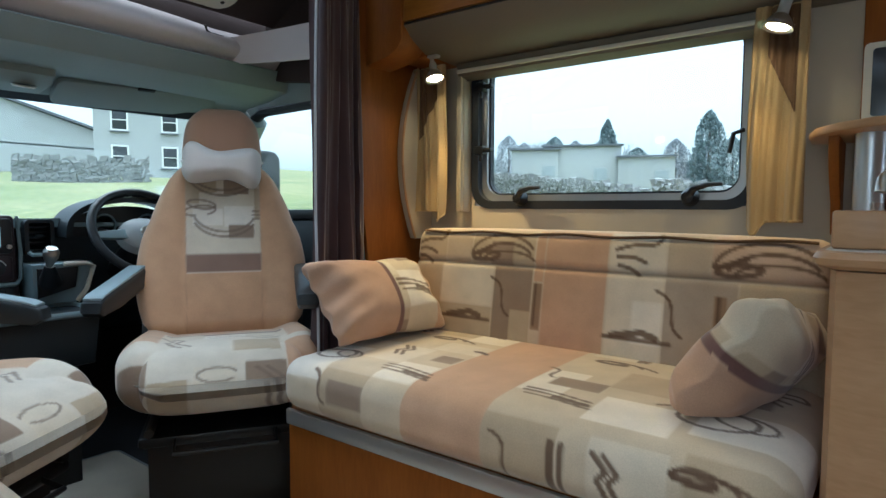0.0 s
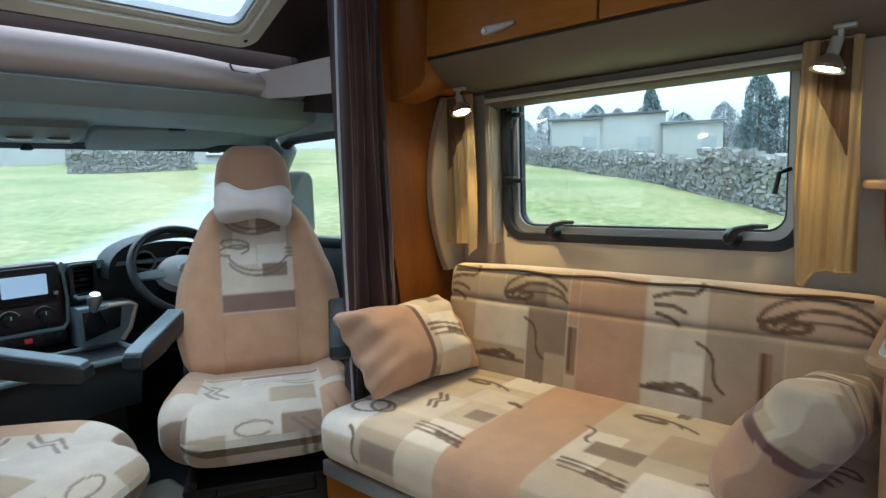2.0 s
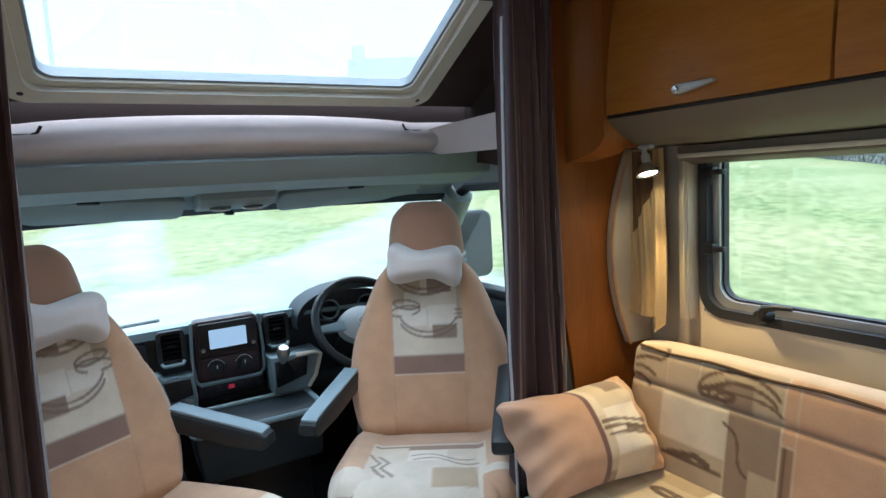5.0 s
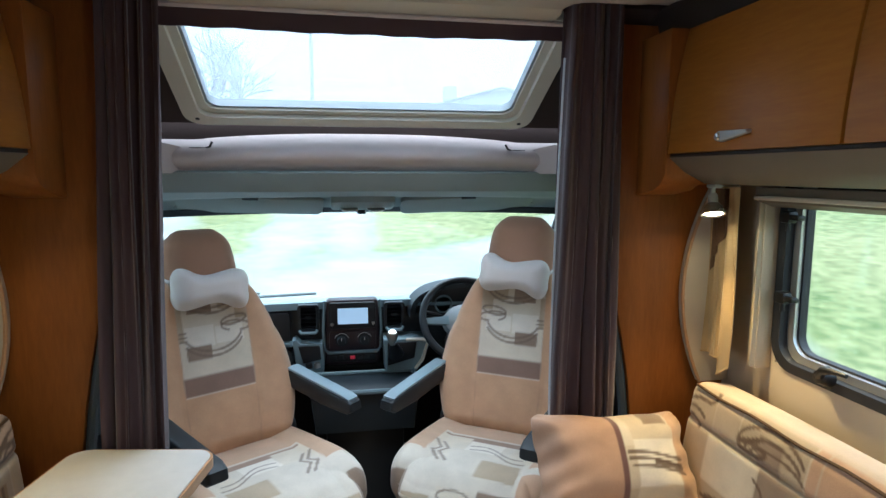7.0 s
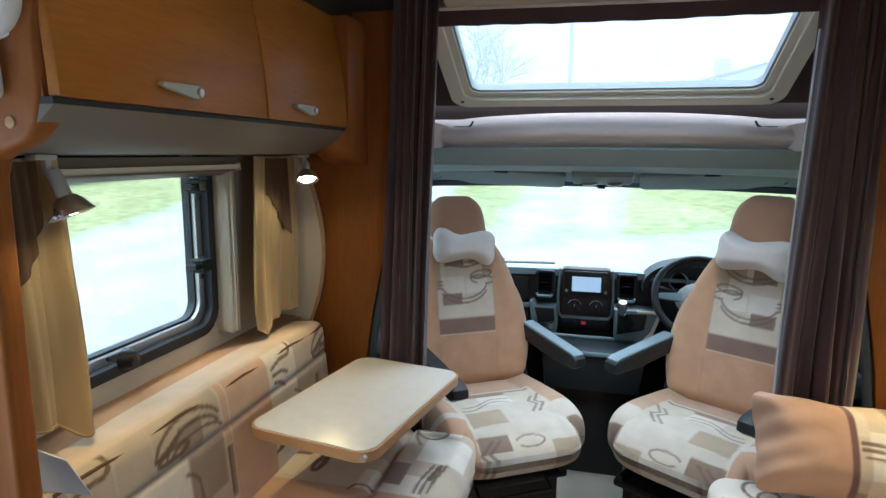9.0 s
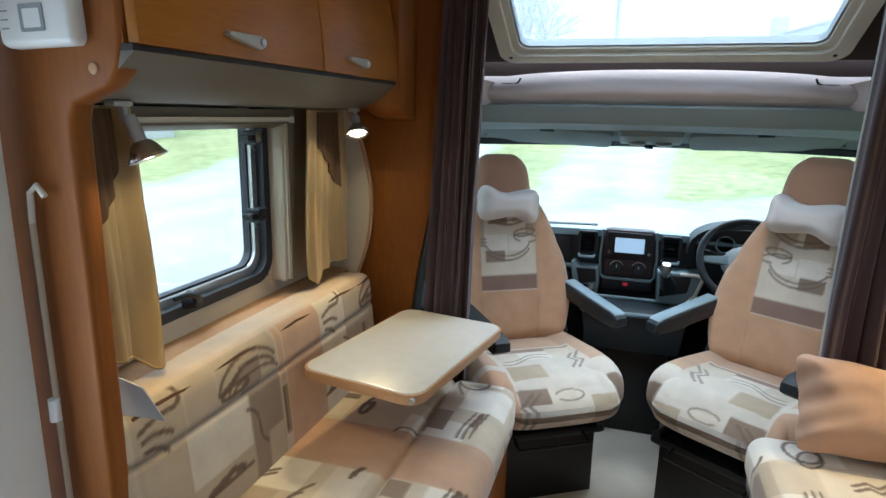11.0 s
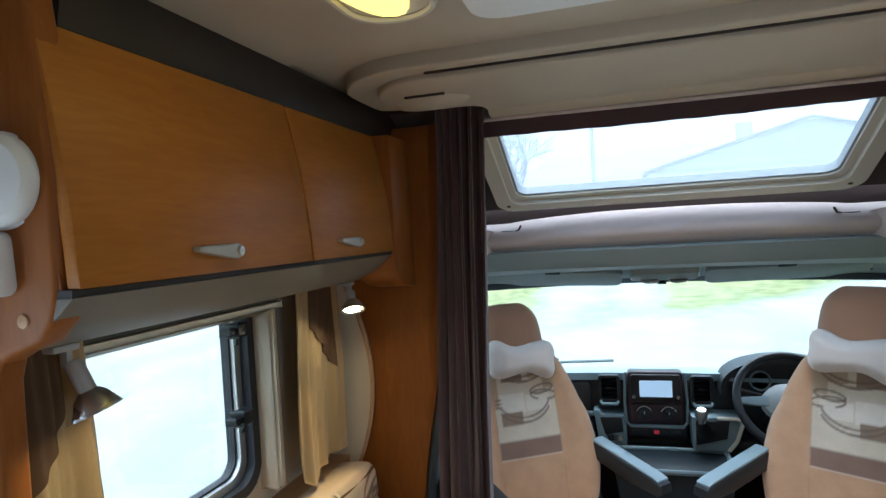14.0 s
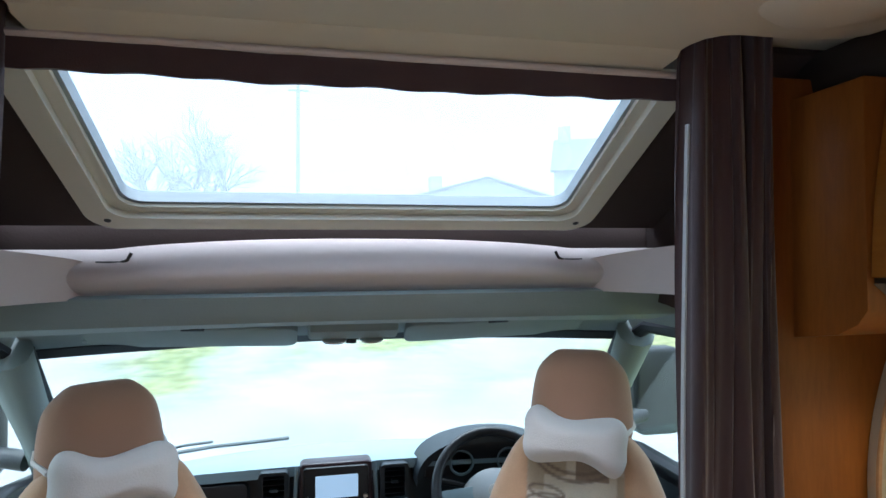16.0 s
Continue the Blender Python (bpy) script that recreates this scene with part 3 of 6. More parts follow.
part("carpet", box(-0.33, 0.33, 1.956, 2.75, 0.001, 0.014, 0.005), CARPET, mat)
part("binding", tube([(x, y, 0.009) for x, y in rounded(-0.33, 0.33, 1.956, 2.75, 0.03)], 0.007, 6, True), GREYPLASTIC, mat, "grey bound edge")

# ceiling with an opening for the rooflight
HX0, HX1, HY0, HY1 = -0.30, 0.20, 0.62, 1.08
cm = join(box(-1.1, HX0, -0.94, 1.30, ROOF, ROOF + 0.05, 0), box(HX1, 1.1, -0.94, 1.30, ROOF, ROOF + 0.05, 0),
          box(HX0, HX1, -0.94, HY0, ROOF, ROOF + 0.05, 0), box(HX0, HX1, HY1, 1.30, ROOF, ROOF + 0.05, 0), box(-1.1, 1.1, 1.30, 1.93, ROOF + 0.012, ROOF + 0.05, 0))


def front_edge():
    """The lowered, round-cornered moulded front part of the ceiling, in two steps."""
    def notched(w, ya, yb, r, x_in, y_in):
        """A round-cornered field whose front corners are cut back round the curtains."""
        pts = [(-w + r - r * math.cos(a), ya + r - r * math.sin(a)) for a in [math.pi / 2 * i / 10 for i in range(11)]]
        pts += [(-x, y) for x, y in pts[::-1]]
        rc = 0.05
        side = [(w, y_in - rc)] + [(w - rc + rc * math.cos(a), y_in - rc + rc * math.sin(a)) for a in (0.5, 1.0)] + [(w - rc, y_in), (x_in + rc, y_in)]
        side += [(x_in + rc - rc * math.sin(a), y_in + rc - rc * math.cos(a)) for a in (0.5, 1.0)] + [(x_in, y_in + rc), (x_in, yb)]
        return pts + side + [(-x, y) for x, y in side[::-1]]
    lip = prism(notched(0.775, 1.375, 1.93, 0.20, 0.50, 1.755), "z", ROOF - 0.020, ROOF + 0.02, 0.006, 3)
    field = prism(notched(0.70, 1.425, 1.925, 0.15, 0.49, 1.735), "z", ROOF - 0.034, ROOF - 0.015, 0.006, 3)
    nose = prism([(1.80, ROOF - 0.03), (1.815, ROOF - 0.044), (1.86, ROOF - 0.048), (1.88, ROOF - 0.06), (1.93, ROOF - 0.06), (1.93, ROOF - 0.03)], "x", -0.485, 0.485)
    return join(lip, field, nose)


structure("ceiling", join(cm, front_edge()), CEILING, "cream padded ceiling with a moulded front edge")
for s in (-1, 1):
    structure("trim_cove", prism([(s * 0.80, 1.79), (s * 0.79, 1.84), (s * 0.80, ROOF), (s * 1.0, ROOF), (s * 1.0, 1.79)], "y", 0.77 if s < 0 else 0.58, 1.90), DARKTRIM, "dark strip between lockers and ceiling")

# moulded swellings at the ceiling's front corners, each with a slot
for s in (-1, 1):
    c = thing("speaker_pod", "cream moulded ceiling pod with a narrow slot", "ceiling pod", (s * 0.60, 1.60, ROOF - 0.034), "ceiling pods")
    part("shell", lathe([(0.001, -0.022), (0.05, -0.021), (0.085, -0.014), (0.10, 0.0), (0.10, 0.01)], Matrix.Translation((s * 0.585, 1.62, ROOF - 0.034)) @ Matrix.Diagonal((0.95, 0.62, 0.7, 1))), CEILING, c)
    part("slot", box(s * 0.585 - 0.05, s * 0.585 + 0.05, 1.548, 1.556, ROOF - 0.039, ROOF - 0.030, 0.002), DARKTRIM, c)
# No groove is cut; a thin dark bar paints its shadow.
structure("ceiling_groove_shade", box(-0.54, 0.54, 1.412, 1.421, ROOF - 0.024, ROOF - 0.018, 0.002), DARKTRIM, "thin dark strip painted as a groove's shadow across the ceiling")

# rooflight
rl = thing("rooflight", "white-framed square acrylic rooflight in the ceiling", "rooflight", (-0.05, 0.85, ROOF), kind="structure")
part("frame", ring(rounded(HX0 - 0.06, HX1 + 0.06, HY0 - 0.06, HY1 + 0.06, 0.05), rounded(HX0 + 0.005, HX1 - 0.005, HY0 + 0.005, HY1 - 0.005, 0.04), "z", ROOF - 0.03, ROOF - 0.001), WHITEPLASTIC, rl)
part("liner", ring(rounded(HX0 + 0.002, HX1 - 0.002, HY0 + 0.002, HY1 - 0.002, 0.03), rounded(HX0 + 0.015, HX1 - 0.015, HY0 + 0.015, HY1 - 0.015, 0.03), "z", ROOF - 0.001, ROOF + 0.10), WHITEPLASTIC, rl)
part("pane", prism(rounded(HX0 - 0.02, HX1 + 0.02, HY0 - 0.02, HY1 + 0.02, 0.05), "z", ROOF + 0.10, ROOF + 0.106), ROOFMILK, rl).visible_shadow = False

# ceiling light
cl = thing("ceiling_light", "oblong ceiling light with a glowing yellow-white diffuser", "ceiling light", (-0.48, 0.895, ROOF))
part("base", prism(rounded(-0.545, -0.415, 0.67, 1.12, 0.06), "z", ROOF - 0.008, ROOF - 0.0005, 0.003), CREAMFRAME, cl)
part("diffuser", lathe([(0.001, -0.024), (0.04, -0.022), (0.062, -0.016), (0.072, -0.006), (0.072, 0)], Matrix.Translation((-0.48, 0.895, ROOF - 0.008)) @ Matrix.Diagonal((0.80, 2.9, 1, 1))), TUBE, cl)
part("rim", tube([(x, y, ROOF - 0.010) for x, y in rounded(-0.55, -0.41, 0.665, 1.125, 0.065)], 0.006, 6, True), CREAMFRAME, cl)


# ---- windows ----
def side_window(sx, name, y0, y1, z0, z1, hinge_y, catches):
    w = thing(name, "double-glazed acrylic window with black rubber frame and catches", "window", (sx * WX, (y0 + y1) / 2, z0), kind="structure")
    x = sx * WX
    part("window_frame", ring(rounded(y0, y1, z0, z1, 0.075, 8), rounded(y0 + 0.028, y1 - 0.028, z0 + 0.026, z1 - 0.02, 0.055, 8), "x", x - sx * 0.006, x + sx * 0.03), RUBBER, w, "black rubber frame")
    part("inner_rim", ring(rounded(y0 + 0.026, y1 - 0.026, z0 + 0.024, z1 - 0.018, 0.057, 8), rounded(y0 + 0.05, y1 - 0.05, z0 + 0.046, z1 - 0.03, 0.05, 8), "x", x + sx * 0.018, x + sx * 0.05), ALU, w, "pale inner pane rim")
    part("outer_seal", ring(rounded(y0 + 0.045, y1 - 0.045, z0 + 0.042, z1 - 0.028, 0.052, 8), rounded(y0 + 0.056, y1 - 0.056, z0 + 0.052, z1 - 0.038, 0.045, 8), "x", x + sx * 0.03, x + sx * 0.052), RUBBER, w)
    part("pane", prism(rounded(y0 + 0.02, y1 - 0.02, z0 + 0.02, z1 - 0.015, 0.06, 8), "x", x + sx * 0.034, x + sx * 0.038), GLASS, w).visible_shadow = False
    f = 1 if hinge_y > (y0 + y1) / 2 else -1
    for hz in (1.31, 1.10):
        b = part("side_catch", join(box(x - sx * 0.032, x - sx * 0.004, hinge_y - 0.016, hinge_y + 0.02, hz - 0.014, hz + 0.016, 0.005), box(x - sx * 0.03, x - sx * 0.008, hinge_y - 0.045, hinge_y - 0.012, hz - 0.006, hz + 0.008, 0.004)), BLACK, w)
        part("peg", rod((x - sx * 0.018, hinge_y, hz - 0.035), (x - sx * 0.018, hinge_y, hz - 0.014), 0.006), BLACK, b)
    for hz in (1.08,):
        b = part("stay_lever", tube([(x - sx * 0.01, y0 + 0.04, hz + 0.03), (x - sx * 0.03, y0 + 0.06, hz + 0.02), (x - sx * 0.034, y0 + 0.068, hz - 0.03)], 0.006, 8), BLACK, w)
    for cy in catches:
        b = part("catch", lathe([(0.001, 0.034), (0.015, 0.031), (0.023, 0.010), (0.025, 0)], Matrix.Translation((x - sx * 0.006, cy, z0 + 0.034)) @ Matrix.Rotation(radians(-90 * sx), 4, "Y"), 16), BLACK, w)
        part("lever", tube([(x - sx * 0.030, cy, z0 + 0.036), (x - sx * 0.042, cy - 0.018, z0 + 0.056), (x - sx * 0.046, cy - 0.055, z0 + 0.066), (x - sx * 0.046, cy - 0.09, z0 + 0.067)], [0.012, 0.010, 0.007, 0.005], 8), BLACK, b)
    return w


side_window(1, "window_right", 0.78, 1.672, 0.905, 1.42, 1.625, (1.474, 0.948))
# Unseen window behind the camera, added for the light on the left side.
side_window(1, "window_rear_unseen", -0.62, 0.0, 0.94, 1.42, -0.04, (-0.31,))
side_window(-1, "window_left", 0.90, 1.495, 0.90, 1.42, 1.41, (1.136,))


def blind(sx, name, y0, y1, trim_y):
    b = thing(name, "cream roller-blind cassette with pleated blind above the window", "blind", (sx * 1.03, (y0 + y1) / 2, 1.33))
    lo = 1.335
    prof = [(sx * WX, lo + 0.005), (sx * 1.03, lo), (sx * 1.0, lo + 0.012), (sx * 0.99, lo + 0.04), (sx * 0.99, 1.385), (sx * WX, 1.385)]
    part("cassette", prism(prof, "y", y0, y1, 0.003), VALANCE_SHADED, b)
    part("lip", box(sx * 0.982, sx * 0.992, y0 + 0.005, y1 - 0.005, lo + 0.018, lo + 0.03, 0.003), CREAMFRAME, b)
    for ty in trim_y:
        part("side_rail", join(box(sx * 1.012, sx * WX, ty - 0.016, ty + 0.016, 0.895, 1.39, 0.004), box(sx * 1.0, sx * 1.014, ty - 0.012, ty - 0.004, 0.90, 1.388, 0.002)), RAIL, b)
    return b


blind(1, "window_blind", 0.70, 1.69, (1.69,))
blind(-1, "window_blind", 0.84, 1.52, (1.51,))
for s, a, b_ in ((-1, 0.76, 1.86),):
    structure("trim_sill", box(s * 0.985, s * WX, a, b_, 0.825, 0.850, 0.006), BEECH, "padded ledge under the window")


# ---- overhead lockers ----
def lockers(sx, y0, y1, splits, handles, name):
    for i, (a, b) in enumerate(zip([y0] + splits, splits + [y1])):
        t = thing(name, "cherry-veneer overhead locker with a flush top-hung door", "overhead locker", (sx * 0.9, (a + b) / 2, 1.465), "overhead lockers")
        part("body", prism([(sx * 0.772, 1.467), (sx * 1.055, 1.467), (sx * 1.055, 1.79), (sx * 0.815, 1.79)], "y", a + 0.001, b - 0.001), CHERRY, t)
        n = 8
        front = [(sx * (0.748 + 0.010 * (k / n) + 0.035 * (k / n) ** 2), 1.472 + (1.786 - 1.472) * k / n) for k in range(n + 1)]
        back = [(x + sx * 0.02, z) for x, z in front[::-1]]
        d = part("door", prism(front + back, "y", a + 0.003, b - 0.003, 0.003), CHERRY_H_LIT, t)
        hy = handles[i]
        h = part("handle", prism([(hy - 0.058, 1.507), (hy - 0.056, 1.513), (hy + 0.036, 1.515), (hy + 0.046, 1.510), (hy + 0.050, 1.503), (hy + 0.046, 1.495), (hy + 0.034, 1.491), (hy + 0.020, 1.492), (hy - 0.054, 1.505)], "x", sx * 0.734, sx * 0.749, 0.003), SATIN, d, "satin grey wedge handle")
        part("lock_button", lathe([(0.001, 0.005), (0.007, 0.004), (0.0085, 0)], Matrix.Translation((sx * 0.734, hy + 0.036, 1.503)) @ Matrix.Rotation(radians(-90 * sx), 4, "Y"), 16), CHROME, h)
    v = thing("valance", "grey-beige vinyl valance panel below the lockers", "valance", (sx * 0.9, (y0 + y1) / 2, 1.39))
    part("board", prism([(sx * 0.755, 1.462), (sx * 0.80, 1.425), (sx * 0.86, 1.395), (sx * 1.05, 1.388), (sx * 1.05, 1.464)], "y", y0, y1, 0.002), VALANCE_SHADED, v)
    # A near-black bar that paints the shadow in the gap below the doors.
    part("shadow_gap", box(sx * 0.758, sx * 0.80, y0, y1, 1.4625, 1.471, 0.001), DARKTRIM, v, "dark strip as the shadow in the reveal")


lockers(1, 0.58, 1.72, [1.17], (0.93, 1.455), "overhead_locker")
lockers(-1, 0.725, 1.72, [1.27], (0.975, 1.44), "overhead_locker")
for s in (-1, 1):
    structure("wall_locker_end", prism([(1.8715, 1.788), (1.7215, 1.788), (1.7215, 1.42), (1.74, 1.395), (1.78, 1.375), (1.8715, 1.36)], "x", s * 0.747, s * 0.862, 0.0015), CHERRY, "cherry-veneer end panel between the lockers and the bulkhead")
    structure("wall_locker_cheek", box(min(s * 0.864, s * 1.055), max(s * 0.864, s * 1.055), 1.7215, 1.844, 1.392, 1.788, 0.002), CHERRY, "cherry-veneer panel at the end of the lockers")


# ---- wood bulkhead panels beside the cab opening ----
def bulkhead(sx):
    n = 18
    edge = []
    for k in range(n + 1):
        z = 1.83 * k / n
        t = min(1.0, max(0.0, (1.38 - z) / 0.75))
        edge.append((sx * (0.655 + 0.105 * t * t * (3 - 2 * t)), z))
    bm = prism(edge + [(sx * 1.058, 1.83), (sx * 1.058, 0.0)], "y", 1.872, 1.90, 0.003)
    structure("wall_bulkhead", bm, CHERRY, "curved cherry-veneer panel beside the cab opening")
    pts = [(x - sx * 0.012, 1.893, z) for x, z in edge if z < 1.40]
    structure("trim_edge", tube(pts, 0.014, 8), SLATEBLUE, "blue-grey plastic edge trim of the wood panel")


bulkhead(1)
bulkhead(-1)


# ---- reading lamps ----
def reading_lamp(sx, y, tilt, long=1.0, power=1.9):
    x = sx * 0.875
    t = thing("reading_lamp", "small nickel halogen reading spotlight, switched on, under the locker", "spotlight", (x, y, 1.39), "reading lamps")
    part("mount", join(box(x - 0.011, x + 0.011, y - 0.028, y + 0.012, 1.384, 1.3935, 0.003), box(x - 0.006, x + 0.006, y - 0.006, y + 0.004, 1.362, 1.386, 0.002)), SATIN, t)
    aim = Matrix.Translation((x + tilt[0] * 0.02, y + tilt[1] * 0.02, 1.364)) @ Vector((tilt[0], tilt[1], -1)).to_track_quat("Z", "Y").to_matrix().to_4x4()
    part("barrel", lathe([(0.001, -0.006), (0.010, -0.005), (0.012, 0.0), (0.012, 0.026 * long), (0.016, 0.03 * long), (0.001, 0.031 * long)], aim, 18), SATIN, t)
    aim = aim @ Matrix.Translation((0, 0, 0.026 * long - 0.018))
    head = part("head", lathe([(0.001, 0.012), (0.014, 0.013), (0.022, 0.022), (0.031, 0.040), (0.033, 0.044), (0.031, 0.044), (0.012, 0.024), (0.001, 0.023)], aim, 24), CHROME, t)
    part("bulb", lathe([(0.001, 0.026), (0.020, 0.036), (0.023, 0.041), (0.001, 0.043)], aim, 20), BULB, head, "glowing halogen bulb")
    circ = [[(r * math.cos(a / 24 * 6.2832), r * math.sin(a / 24 * 6.2832)) for a in range(24)] for r in (0.043, 0.032)]
    part("clear_ring", _aimed(ring(circ[0], circ[1], "z", 0.039, 0.043), aim), CLEARLENS, head, "clear glass collar")
    p = aim @ Vector((0, 0, 0.05))
    q = aim @ Vector((0, 0, 1.0))
    spot_light("reading_lamp_light", p, q, power, 92)


def _aimed(bm, m):
    bm.transform(m)
    return bm


reading_lamp(1, 1.705, (-0.10, -0.30), 1.0, 4.5)
reading_lamp(1, 0.705, (-0.15, 0.25), 1.4, 1.3)
reading_lamp(-1, 1.69, (0.30, -0.42), 1.0, 1.8)
reading_lamp(-1, 0.815, (0.36, 0.16), 1.7, 1.3)


# ---- short window curtains ----
def tan_curtain(sx, y0, y1, z0, z1, flip, lead):
    """lead is 1 where the curtain's hanging edge is at y1, -1 where it is at y0."""
    t = thing("window_curtain", "short tan window curtain with a brown patch, drawn aside", "curtain", (sx * 0.97, (y0 + y1) / 2, z0), "window curtains")

    def shape(u, v):
        k = u if lead < 0 else 1 - u
        z = z1 + (z0 - z1) * v
        roll = math.exp(-((k - 0.14) / 0.10) ** 2)
        fold = 0.032 * roll * (0.4 + 0.6 * v) + 0.012 * math.sin(k * 13 + 0.9 * v + flip) * (0.35 + 0.65 * v) + 0.004 * math.sin(k * 37 + 5 * v)
        lean = (y1 - y0) * 0.10 * math.sin(2.6 * v) * (1 - k)
        hem = 0.035 * v ** 3 * (1 - math.exp(-((k - 0.14) / 0.13) ** 2))
        return (sx * (0.972 - fold), y0 + (y1 - y0) * u + lead * lean, z + hem)
    part("cloth", sheet(shape, 56, 28, 0.004), TAN, t)

    def dark(u, v):
        k = 0.30 + 0.52 * u
        low = 0.20 + 0.26 * u
        x, y, z = shape(k if lead < 0 else 1 - k, 0.01 + low * v)
        return (x - sx * 0.007, y, z)
    part("dark_patch", sheet(dark, 48, 20, 0.003), TANDARK, t, "dark brown woven patch")
    part("hem", tube([(lambda q: (q[0] - sx * 0.001, q[1], q[2]))(shape(i / 40, 0.992)) for i in range(41)], 0.0035, 6), TAN, t)


tan_curtain(1, 1.72, 1.86, 0.86, 1.385, 0.4, -1)
tan_curtain(-1, 1.56, 1.80, 0.865, 1.385, 1.9, -1)
tan_curtain(1, 0.675, 0.785, 0.84, 1.385, 2.6, 1)
tan_curtain(-1, 0.79, 0.92, 0.87, 1.385, 0.0, 1)


def side_lining(sx):
    """Cream lining with a bowed, piped edge that covers the front corner of the wall."""
    n = 14
    edge = [(sx * (1.055 - 0.035 - 0.125 * math.sin(math.pi * (0.12 + 0.80 * k / n)) ** 0.8), 0.80 + 0.59 * k / n) for k in range(n + 1)]
    t = thing("corner_lining", "cream padded corner lining with a bowed piped edge", "lining", (sx * 1.0, 1.86, 0.8))
    part("pad", prism(edge + [(sx * 1.058, 1.39), (sx * 1.058, 0.80)], "y", 1.845, 1.8715, 0.004), WALLVINYL, t)
    part("piping", tube([(x, 1.846, z) for x, z in edge], 0.005, 6), BEECH, t)


side_lining(1)
side_lining(-1)


# ---- cab curtains ----
def cab_curtain(sx):
    t = thing("cab_curtain", "floor-length plum cab curtain drawn back in folds", "curtain", (sx * 0.6, 1.83, 0.3), "cab curtains")

    def shape(u, v):
        z = 1.884 - 1.544 * v
        inner, outer = (0.505 - 0.025 * min(1, v * 1.6), 0.665 + 0.02 * v) if sx > 0 else (0.50 + 0.05 * v, 0.64 + 0.06 * v)
        x = inner + (outer - inner) * u
        w = u + 0.05 * math.sin(u * 7 + 2 * sx) + 0.035 * math.sin(v * 3.1 + u * 4) * v
        d = (0.014 + 0.014 * v) * math.sin(w * 19 + sx) * (0.55 + 0.45 * math.sin(u * 11 + 1.7 * v)) + 0.012 * math.sin(w * 31 + v * 1.6) + 0.005 * math.sin(u * 67 + v * 6) + 0.006 * math.sin(u * 6 + v * 8)
        return (sx * (x + 0.007 * math.sin(u * 31 + v * 3)), (1.82 if sx > 0 else 1.838) + d, z)
    part("cloth", sheet(shape, 96, 40, 0.004), CURTAIN, t)

    if sx < 0:
        return

    def lining(u, v):
        z = 1.72 - 1.36 * v
        return (sx * (0.497 - 0.022 * min(1, 0.1 + v * 1.5)), 1.80 + 0.009 * u + 0.006 * math.sin(5 * v), z)
    part("lining", sheet(lining, 4, 24, 0.003), LINING, t, "pale lining edge of the curtain")


cab_curtain(1)
cab_curtain(-1)
pm = thing("curtain_pelmet", "plum fabric strip and white rail above the cab opening", "pelmet", (0, 1.87, 1.79))


def swag(u, v):
    return (-0.535 + 1.07 * u, 1.868 + 0.006 * math.sin(u * 60) * v + 0.004 * math.sin(u * 23), 1.822 - 0.045 * v - 0.006 * math.sin(u * math.pi))


part("cloth", sheet(swag, 60, 5, 0.006), CURTAIN, pm)
part("rail", tube([(-0.53, 1.862, 1.824), (0, 1.862, 1.820), (0.53, 1.862, 1.818)], 0.006, 8), MAUVE, pm, "pale curtain rail")

# ---- table ----
tm = Matrix.Translation((-0.622, 1.51, 0.74)) @ Matrix.Rotation(radians(-9.5), 4, "Z")
tb = thing("folding_table", "small pale speckled table with rounded wood-edged corners", "table", m=Matrix.Translation((-0.622, 1.51, 0.0)) @ Matrix.Rotation(radians(-9.5), 4, "Z"))
hw, hd = 0.172, 0.275
part("tabletop", prism(rounded(-hw, hw, -hd, hd, 0.045, 8), "z", 0.728, 0.742, 0.002), TABLETOP, tb, local=True)
part("edging", ring(rounded(-hw - 0.006, hw + 0.006, -hd - 0.006, hd + 0.006, 0.05, 8), rounded(-hw + 0.001, hw - 0.001, -hd + 0.001, hd - 0.001, 0.044, 8), "z", 0.715, 0.739), BEECH, tb, "rounded beech edging", local=True)
part("underside", prism(rounded(-hw + 0.01, hw - 0.01, -hd + 0.01, hd - 0.01, 0.04, 8), "z", 0.716, 0.7275), BEECH, tb, local=True)
part("hinge_pin", rod((hw - 0.012, -hd - 0.008, 0.728), (hw - 0.012, -hd + 0.004, 0.728), 0.007), CHROME, tb, local=True)
part("leg", join(rod((-0.11, 0.20, 0.44), (-0.11, 0.20, 0.716), 0.022), lathe([(0.06, 0), (0.06, 0.006), (0.03, 0.014), (0.022, 0.02)], Matrix.Translation((-0.11, 0.20, 0.462)))), ALU, tb, local=True)


